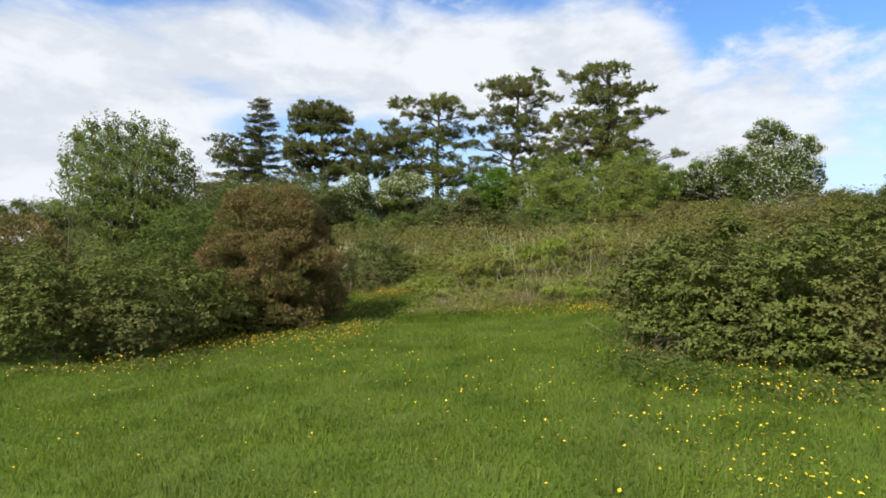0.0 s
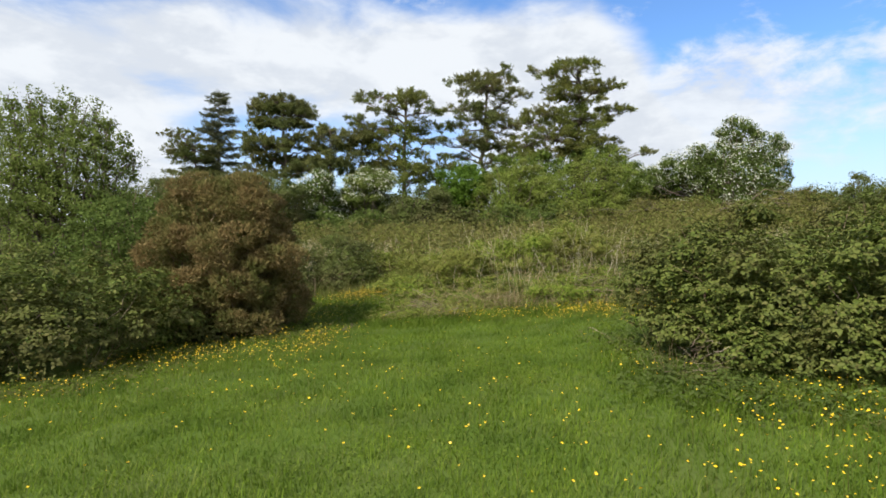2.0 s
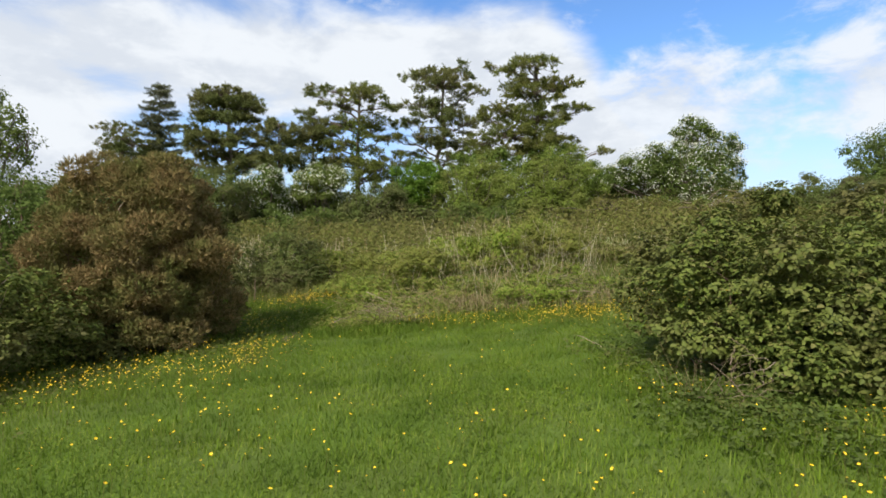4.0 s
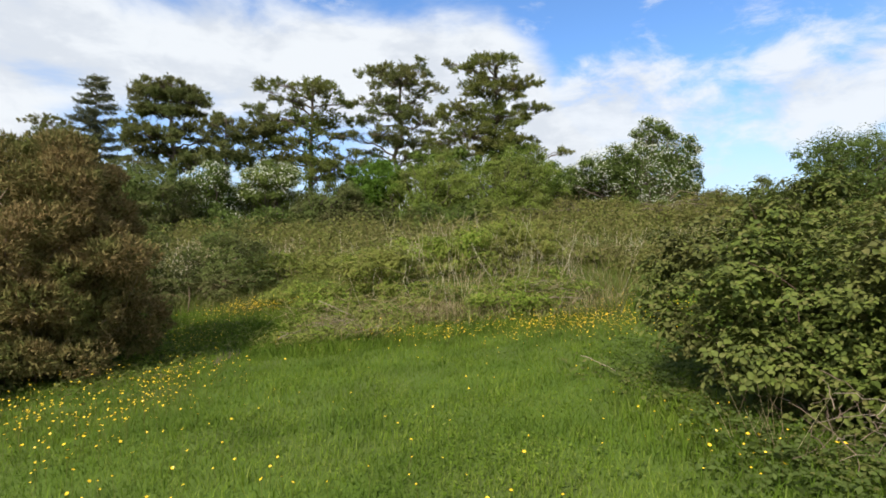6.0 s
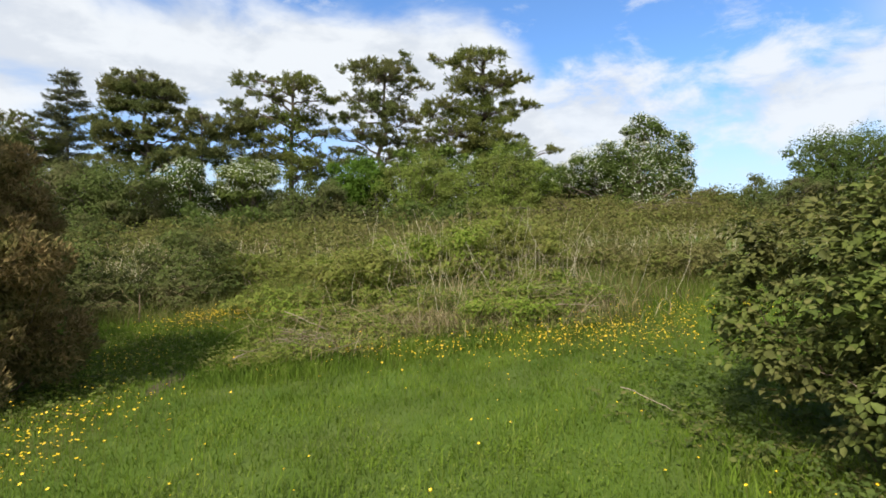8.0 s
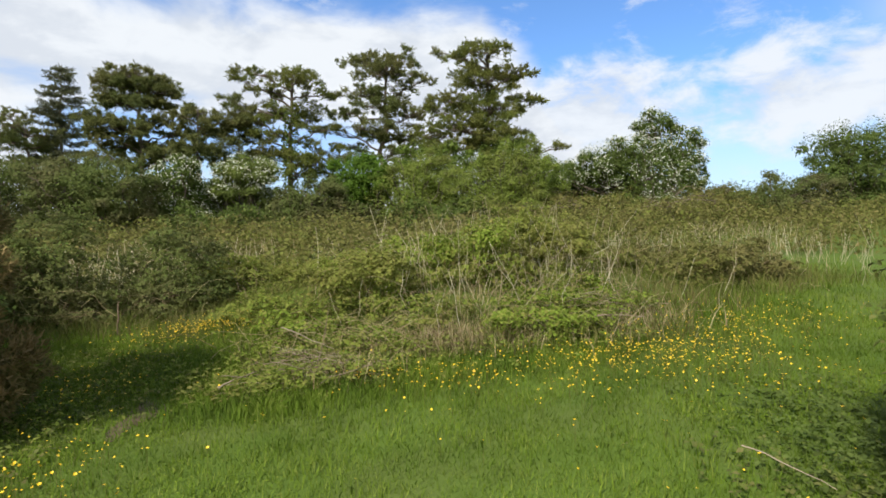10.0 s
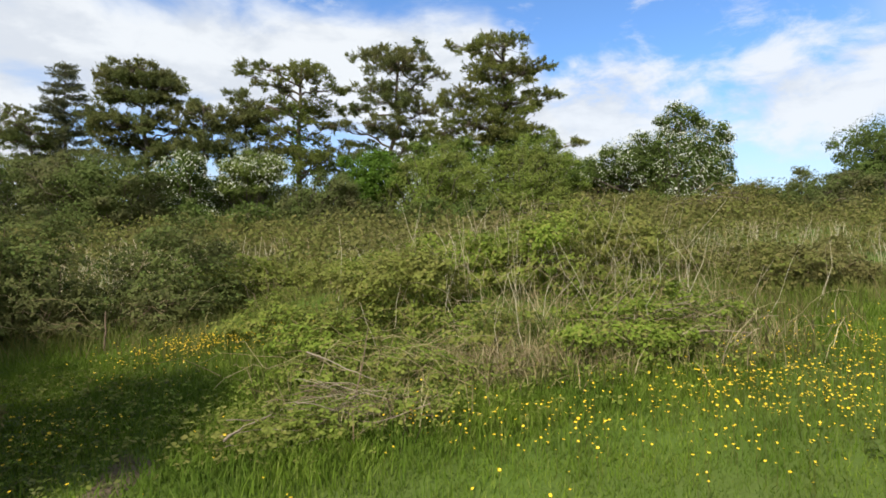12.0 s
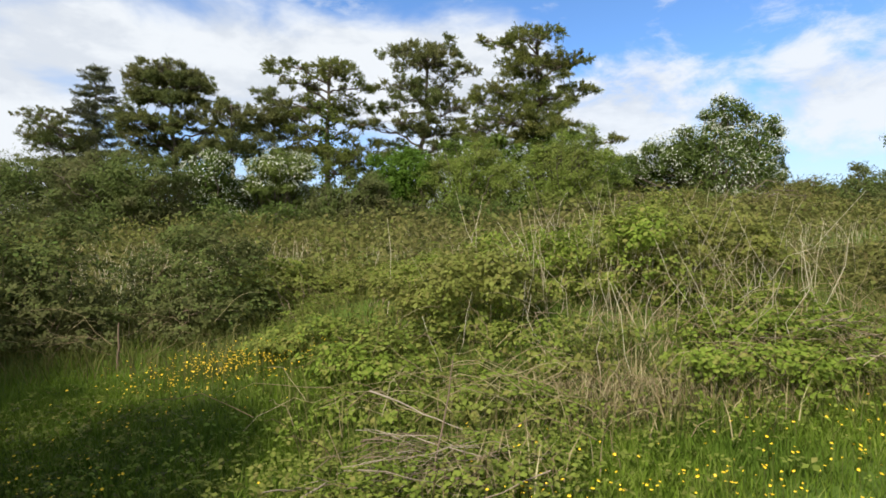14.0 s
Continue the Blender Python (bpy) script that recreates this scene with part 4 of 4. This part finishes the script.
bush("alder_tree", "small pale green tree with several upright stems", "tree", (-8.2, 13.5),
     [(-0.8, 0, 4.5, 0.7, 0.7, 0.6), (0.0, 0.3, 4.45, 0.8, 0.8, 0.6), (0.9, 0, 4.3, 0.6, 0.7, 0.5), (-0.9, 0, 3.7, 0.75, 0.9, 0.65), (0.0, -0.2, 3.6, 1.1, 1.0, 0.8), (1.15, 0, 3.7, 0.7, 0.8, 0.55), (-0.5, 0, 2.9, 1.2, 1.0, 0.7), (0.8, 0, 2.9, 0.95, 1.0, 0.55), (0, 0, 2.2, 1.1, 1.0, 0.8)]
     + [(dx, dy, dz, 0.15, 0.2, 0.42) for dx, dy, dz in ((-1.3, 0, 4.75), (-0.95, 0.1, 5.05), (-0.6, 0.2, 5.1), (-0.25, 0, 4.95), (0.1, 0.1, 5.0), (0.45, 0, 4.9), (0.85, 0.1, 4.85), (1.2, 0, 4.5), (1.55, 0, 4.05), (1.75, 0, 3.7), (-1.6, 0, 4.1))],
     84000, 0.056, ALDER, "fleck", 30, BARK, 0.85, 0.3, 43, bump=0.25, stem_r=0.02, trunk=0.09, keep=0.4, clump=0.5, gap=-0.1, single=True)
bush("green_shrub", "leafy green shrub between hedge and gorse", "bush", (-6.1, 12.4),
     [(0.0, 0, 2.4, 0.8, 0.8, 0.6), (-0.6, 0, 1.8, 0.8, 0.8, 0.7), (0.5, 0, 1.9, 0.6, 0.8, 0.7), (0, -0.2, 0.9, 1.1, 0.9, 0.8)],
     20000, 0.06, HAWTHORN, "oval", 25, STEM, 0.6, 0.4, 44, clump=0.5)
# Added shrub, hidden behind the gorse, that casts shade on the grass beyond.
bush("green_shrub", "leafy green shrub added behind the gorse to shade the grass", "bush", (-5.9, 13.9),
     [(0.0, 0, 2.6, 0.9, 0.8, 0.6), (-0.7, 0, 1.9, 0.9, 0.8, 0.7), (0.7, 0.1, 1.9, 0.8, 0.8, 0.7), (1.5, 0.5, 1.5, 0.8, 0.8, 0.8), (0, -0.2, 0.9, 1.3, 0.9, 0.8), (1.3, 0.4, 0.7, 1.0, 0.9, 0.7)],
     20000, 0.065, HAWTHORN, "oval", 25, STEM, 0.6, 0.4, 47, clump=0.5)
bush("bramble_hedge", "dense dark bramble hedge along the meadow edge", "bush", (-6.0, 9.2),
     [(0.9, -0.6, 0.75, 0.9, 0.75, 0.75), (-0.2, -0.7, 0.8, 1.0, 0.8, 0.75), (-1.4, -0.5, 0.9, 1.2, 0.9, 0.8), (1.2, 0.4, 0.75, 0.8, 0.9, 0.8), (1.5, 1.5, 0.7, 0.75, 0.8, 0.8), (0.0, 0.7, 1.0, 1.2, 1.0, 0.8), (-1.6, 1.0, 1.15, 1.4, 1.2, 0.75), (-3.2, 0.2, 1.15, 1.5, 1.3, 0.8), (-3.4, -0.9, 0.8, 1.2, 1.0, 0.8)],
     36000, 0.062, BRAMBLE, "sprig", 40, STEM, 0.5, 0.95, 45, clump=0.6, gap=0.0, squash=2.4, single=True, stem_r=0.007, inner=0.3, knobs=120, knob_r=(0.16, 0.36), core=0.88)
bush("bramble_bush", "large rounded bramble bush with broad green leaves", "bush", (4.6, 7.2),
     [(-0.92, 0.4, 0.70, 0.80, 0.95, 0.80), (-0.4, -0.2, 0.75, 0.95, 0.95, 0.75), (-0.6, 1.1, 0.85, 1.2, 0.95, 0.75), (0.6, -0.6, 0.8, 1.2, 1.2, 0.8), (-1.1, 0.2, 0.3, 0.45, 0.6, 0.32), (0.3, -1.5, 0.25, 0.7, 0.4, 0.32), (0.6, 1.2, 1.0, 1.3, 1.4, 0.8), (1.9, -1.0, 0.9, 1.3, 1.5, 0.9), (2.2, 1.2, 1.05, 1.5, 1.8, 0.9), (3.6, -0.7, 1.0, 1.5, 2.0, 1.0), (-1.2, 0.9, 1.2, 0.6, 0.6, 0.35), (-0.95, -0.35, 0.30, 0.55, 0.6, 0.36), (-0.2, -1.0, 0.30, 0.8, 0.5, 0.38), (1.0, -1.75, 0.32, 0.9, 0.55, 0.40), (2.1, -2.3, 0.35, 1.0, 0.6, 0.42), (3.3, -2.6, 0.40, 1.1, 0.6, 0.45)],
     58000, 0.050, BRAMBLE, "trefoil", 60, STEM, 0.5, 0.95, 46, clump=0.6, gap=-0.05, squash=2.4, single=True, stem_r=0.007, picked=290, inner=0.34, knobs=120, knob_r=(0.12, 0.28), core=0.93)


# ---- brambles on the slope ----
def slope_brambles():
    rng = np.random.default_rng(51)
    cells = [("bramble_thicket", "dark bramble thicket at the foot of the bank", (-8.5, -2.2), (16.6, 20.5), 1.35, BRAMBLE_DULL, 34000, 0.060, "sprig"),
             ("bramble_mound", "low mound of fresh green brambles", (-2.0, 1.5), (14.2, 20.5), 0.6, BRAMBLE_FRESH, 20000, 0.062, "sprig"),
             ("bramble_mound", "swelling mound of brambles and dry stalks", (1.5, 5.2), (14.0, 20.5), 0.8, BRAMBLE_FRESH, 24000, 0.062, "sprig"),
             ("bramble_thicket", "low brambles beside the grassy hollow", (5.2, 11.0), (14.8, 21.5), 0.6, BRAMBLE_BROWN, 16000, 0.065, "sprig"),
             ("bramble_cover", "bramble cover on the upper slope", (-16.0, -4.0), (20.5, 38.0), 1.0, BRAMBLE_BROWN, 42000, 0.12, "oval"),
             ("bramble_cover", "bramble cover on the middle slope", (-4.0, 7.0), (20.5, 39.0), 1.0, BRAMBLE_BROWN, 42000, 0.12, "oval"),
             ("bramble_cover", "bramble cover on the upper slope", (7.0, 22.0), (21.5, 38.0), 0.95, BRAMBLE_BROWN, 44000, 0.12, "oval"),
             ("bramble_cover", "bramble cover near the hedge line", (22.0, 38.0), (26.0, 38.0), 1.0, BRAMBLE_BROWN, 20000, 0.14, "oval")]
    for k, (name, label, (x0, x1), (y0, y1), hh, mat, n, size, kind) in enumerate(cells):
        cx, cy = (x0 + x1) / 2, (y0 + y1) / 2
        z = hz(cx, cy)
        m = max(14, int((x1 - x0) * (y1 - y0) * (0.9 if kind == "sprig" else 0.32)))
        lobes = []
        for _ in range(m):
            x, y = rng.uniform(x0, x1), rng.uniform(y0, y1)
            if not in_bank(x, y - 0.3):
                continue
            r = rng.uniform(0.5, 1.0) * (1.0 if kind == "sprig" else 1.8)
            edge = ease((y - 13.8) / 2.6)
            top = hh * rng.uniform(0.4, 1.5) * (0.28 + 0.72 * edge)
            lobes.append((x - cx, y - cy, hz(x, y) - z + top * 0.45, r, r, top * 0.6))
        bush(name, label, "bramble", (cx, cy), lobes, n, size, mat, kind, 60, STEM, 0.5, 0.6, 60 + k, keep=0.6, stem_r=0.006, clump=0.7 if kind == "sprig" else 1.3, gap=-0.25, squash=2.0, inner=0.12, knobs=int((x1 - x0) * (y1 - y0) * (3.0 if kind == "sprig" else 0.9)), knob_r=(0.10, 0.28) if kind == "sprig" else (0.2, 0.6))


slope_brambles()


def stalks(name, label, rng, x, y, h0, h1, r, mat, tilt=0.18, base=0.0):
    lines, radii = [], []
    for a, b in zip(x, y):
        h = h0 + (h1 - h0) * rng.random() ** 1.6
        p = np.array([a, b, hz(a, b) + base])
        e = p + np.array([rng.normal(0, tilt) * h, rng.normal(0, tilt) * h, h])
        lines.append(curve_line(rng, p, e, 0, 4, 0.05)), radii.append((r, r * 0.5))
    ob = mesh_part(name, raw_mesh(name, *tubes(lines, radii, 3)), mat)
    return tagged(ob, label, "dry stalks", kind="stuff")


def dry_things():
    rng = np.random.default_rng(71)
    g = lambda cx, sx, cy, sy, n: (rng.normal(cx, sx, n), rng.normal(cy, sy, n))
    stalks("dry_stalks", "pale dry stalks standing above the brambles", rng, *g(3.6, 1.6, 16.4, 1.1, 240), 0.6, 1.4, 0.005, STRAW, 0.32)
    stalks("dry_stalks", "pale dry stalks on the upper slope", rng, *g(-4.0, 1.6, 22.5, 1.2, 300), 0.6, 1.35, 0.007, STRAW, 0.2)
    stalks("dry_stalks", "row of pale dry stalks beside the hollow", rng, *g(11.5, 2.6, 20.6, 1.7, 240), 0.35, 1.3, 0.005, STRAW, 0.28)
    stalks("dry_stalks", "thin tan stalks in front of the bramble bush", rng, *g(2.72, 0.10, 7.0, 0.16, 18), 0.25, 0.55, 0.0020, DEAD, 0.4)
    x, y = rng.uniform(-9, 10, 70), rng.uniform(20, 33, 70)
    stalks("dry_stalks", "scattered dry stalks over the slope", rng, x, y, 0.6, 1.3, 0.007, STRAW, 0.18)
    for cx, sx, cy, sy, n in ((1.7, 0.5, 14.1, 0.25, 650), (4.2, 0.8, 14.4, 0.4, 850), (3.0, 0.6, 13.9, 0.3, 250), (0.4, 0.35, 12.9, 0.25, 130), (2.6, 0.6, 15.0, 0.4, 300)):
        x, y = g(cx, sx, cy, sy, n)
        blades("dead_grass", "withered brown grass at the foot of the brambles", rng, x, y, 0.12, 0.42, 0.005, DEAD, 0.9)


def dead_stems():
    """Tangles of thin withered stems lying through the brambles."""
    rng = np.random.default_rng(77)
    for label, cx, sx, cy, sy, n, up in (("tangle of withered brown stems across the bramble mound", 3.2, 1.3, 14.8, 0.7, 190, 1.0), ("withered stems at the foot of the mound", 0.9, 0.8, 14.0, 0.4, 110, 0.6), ("withered stems in the dark thicket", -4.0, 1.4, 17.6, 0.5, 55, 0.8), ("withered stems on the crest of the mound", 3.4, 1.8, 17.5, 1.0, 130, 1.0)):
        lines, radii = [], []
        for _ in range(n):
            x, y = rng.normal(cx, sx), rng.normal(cy, sy)
            a = np.array([x, y, hz(x, y) + rng.uniform(0.0, up * 0.6)])
            an, L = rng.uniform(0, 6.28), rng.uniform(0.3, 1.0)
            b = a + np.array([math.cos(an) * L, math.sin(an) * L * 0.6, rng.uniform(-0.1, 0.5) * up])
            b[2] = max(b[2], hz(b[0], b[1]) + 0.03)
            lines.append(curve_line(rng, a, b, 0.15, 6, 0.04)), radii.append((0.0042, 0.002))
        ob = mesh_part("dead_stems", raw_mesh("dead_stems", *tubes(lines, radii, 3)), DEAD)
        tagged(ob, label, "dry stems", kind="stuff")


dry_things()
dead_stems()


def rough_grass():
    rng = np.random.default_rng(73)
    x, y = rng.uniform(-9, 12, 32000), rng.uniform(13.2, 22, 32000)
    ok = in_bank(x, y + 0.8)
    blades("rough_grass", "long rough grass growing through the brambles", rng, x[ok], y[ok], 0.15, 0.42, 0.005, LONG_GRASS, 0.7)
    x, y = rng.uniform(-26, 40, 9000), rng.uniform(20.5, 44, 9000)
    blades("rough_grass", "long rough grass on the upper slope", rng, x, y, 0.4, 1.0, 0.012, LONG_GRASS, 0.5)
    x, y = rng.uniform(-12, 18, 5200), rng.uniform(21, 39, 5200)
    ok = np.sin(x * 0.9 + np.sin(y * 0.7)) + np.sin(y * 0.8 + x * 0.3) > 0.1
    blades("straw_grass", "patches of pale straw-coloured grass on the slope", rng, x[ok], y[ok], 0.5, 1.0, 0.005, STRAW, 0.5)
    for cx, sx, cy, sy, n in ((-0.2, 0.7, 12.5, 0.35, 5000), (1.2, 0.7, 12.9, 0.35, 4500), (2.8, 0.8, 13.2, 0.35, 4000), (-1.0, 0.4, 14.2, 0.7, 4500), (-0.8, 0.5, 15.8, 0.7, 3500), (5.8, 0.8, 14.6, 0.7, 3500), (8.6, 1.5, 15.8, 1.1, 7000), (11.5, 1.5, 18.5, 1.4, 4500), (-2.9, 0.5, 15.2, 0.6, 5000), (-2.3, 0.4, 13.6, 0.6, 4000), (-4.2, 0.6, 15.8, 0.5, 4000), (3.3, 0.5, 5.8, 0.3, 2500), (2.7, 0.25, 7.4, 0.7, 2500)):
        x, y = rng.normal(cx, sx, n), rng.normal(cy, sy, n)
        blades("tall_grass", "tufts of taller fresh green grass", rng, x, y, 0.05, 0.16, 0.0042, GRASS, 0.7)


rough_grass()


# ---- buttercups ----
def buttercups():
    rng = np.random.default_rng(81)
    spots = [(-3.1, 1.0, 8.9, 0.5, 420), (-4.4, 0.7, 7.1, 0.5, 170), (-1.6, 0.4, 10.5, 0.4, 90), (-1.2, 0.8, 6.8, 0.8, 70), (3.3, 0.6, 4.7, 0.4, 140), (2.4, 0.4, 3.8, 0.4, 90), (2.2, 0.3, 3.0, 0.3, 50), (2.7, 0.3, 2.7, 0.3, 36), (3.7, 0.5, 5.7, 0.3, 80), (0.8, 0.8, 5.0, 0.9, 60),
             (2.0, 0.6, 12.0, 0.4, 90), (3.4, 0.6, 12.4, 0.4, 300), (4.1, 0.5, 11.6, 0.6, 260), (3.0, 0.5, 11.4, 0.4, 120), (4.6, 0.6, 12.5, 0.4, 160), (1.3, 0.5, 12.2, 0.4, 90), (0.61, 0.06, 12.58, 0.06, 14), (0.57, 0.15, 13.3, 0.2, 14), (5.6, 0.9, 13.2, 0.5, 240), (6.4, 1.2, 13.8, 0.7, 300),
             (-1.6, 0.45, 16.0, 0.35, 620), (-1.9, 0.5, 15.2, 0.4, 110), (-2.2, 0.35, 13.3, 0.6, 110), (-1.65, 0.2, 9.5, 0.9, 130), (-2.4, 0.6, 9.6, 0.6, 110), (2.5, 0.3, 7.0, 0.3, 40)]
    xs, ys = [rng.uniform(-4.5, 4.5, 330)], [rng.uniform(2.5, 13.5, 330)]
    for cx, sx, cy, sy, n in spots:
        xs.append(rng.normal(cx, sx, n)), ys.append(rng.normal(cy, sy, n))
    x, y = np.concatenate(xs), np.concatenate(ys)
    ok = ~in_right_bush(x, y) & ~in_left_hedge(x, y)
    x, y = x[ok], y[ok]
    n = len(x)
    p = np.stack([x, y, height(x, y) + rng.uniform(0.12, 0.24, n)], 1)
    face = unit(np.stack([rng.normal(0, 0.35, n), rng.normal(-0.15, 0.35, n), np.ones(n)], 1))
    a = unit(np.cross(face, rng.normal(size=(n, 3))))
    b = np.cross(face, a)
    big = 0.55 + 0.75 * rng.random(n) ** 1.4
    V, F, o = [], [], 0
    for k in range(5):
        d = a * math.cos(k * 1.2566) + b * math.sin(k * 1.2566)
        v, f = leaf_blades(p, unit(d + face * 0.45), face, 0.0114 * big, 0.0077 * big, 0.1, False)
        V.append(v), F.append(f + o)
        o += len(v)
    ob = mesh_part("buttercups", raw_mesh("buttercups", np.concatenate(V), np.concatenate(F)), PETAL)
    tagged(ob, "scattered bright yellow buttercup flowers in the grass", "flowers", kind="stuff")
    foot = np.stack([x, y, height(x, y) - 0.01], 1)
    lines = [(f_, f_ * 0.5 + t_ * 0.5 + rng.normal(0, 0.01, 3), t_) for f_, t_ in zip(foot, p)]
    ob = mesh_part("buttercup_stems", raw_mesh("buttercup_stems", *tubes(lines, [(0.0012, 0.0010)] * n, 3)), LONG_GRASS)
    tagged(ob, "thin green buttercup stems", "flowers", kind="stuff")


buttercups()


# ---- twigs ----
def twig(rng, parent, a, b, r, sag=0.04):
    return mesh_part("twig", raw_mesh("twig", *tubes([curve_line(rng, a, b, sag, 6, 0.028)], [(r, r * 0.4)], 5)), TWIG, parent, smooth=True)


def twig_pile(label, at, rx, ry, top, n, seed, angle=0.3):
    rng = np.random.default_rng(seed)
    z = hz(*at)
    ob = thing("twig_pile", label, "twigs", at=(*at, z))
    for _ in range(n):
        c = np.array([rng.normal(0, rx * 0.45), rng.normal(0, ry * 0.45), 0])
        c[2] = hz(at[0] + c[0], at[1] + c[1]) - z + 0.04 + rng.uniform(0, top) * math.exp(-(c[0] / rx) ** 2 - (c[1] / ry) ** 2)
        an = rng.normal(angle, 0.5) + (math.pi if rng.random() < 0.3 else 0)
        L = rng.uniform(0.25, 0.75)
        d = np.array([math.cos(an), math.sin(an) * 0.7, rng.normal(0.0, 0.16)]) * L / 2
        a, b = c - d, c + d
        for q in (a, b):
            q[2] = max(q[2], hz(at[0] + q[0], at[1] + q[1]) - z + 0.02)
        twig(rng, ob, a, b, 0.0020 + 0.0032 * rng.random() ** 2)
    return ob


twig_pile("heap of dry brown twigs lying in the grass", (0.0, 13.0), 0.75, 0.42, 0.34, 84, 91)
twig_pile("tangle of dead pale stems against the brambles", (4.1, 14.1), 1.1, 0.5, 0.7, 70, 92)
twig_pile("bare grey twigs under the bramble bush", (3.05, 6.75), 0.35, 0.25, 0.45, 30, 93, 0.9)


def lying_branch(label, a, b, r, seed, sag=0.03):
    rng = np.random.default_rng(seed)
    ob = thing("fallen_branch", label, "branch", at=a)
    d = np.array(b) - np.array(a)
    mesh_part("stick", raw_mesh("stick", *tubes([curve_line(rng, (0, 0, 0), d, sag, 8, 0.014)], [(r, r * 0.45)], 6)), TWIG, ob, smooth=True)
    return ob


def on(x, y, up=0.05):
    return (x, y, hz(x, y) + up)


lying_branch("pale bare branch lying in the grass", on(2.60, 9.52, 0.19), on(2.73, 9.01, 0.12), 0.0042, 95)
lying_branch("pale stick poking out of the twig heap", on(-0.80, 12.5, 0.17), on(-0.50, 12.85, 0.22), 0.010, 96)
lying_branch("long pale branch lying against the brambles", on(3.8, 13.9, 0.30), on(4.7, 13.9, 0.22), 0.012, 97)
lying_branch("upright pale stake stuck in the bank", on(-3.15, 17.0, -0.1), on(-3.13, 17.0, 0.55), 0.018, 98, 0)
lying_branch("thin pale stick leaning in the brambles", on(0.10, 13.03, 0.0), on(0.27, 13.13, 0.80), 0.008, 99, 0)
lying_branch("thin grey stick lying across the twig heap", on(-0.25, 13.15, 0.62), on(0.32, 13.12, 0.34), 0.007, 100, 0)
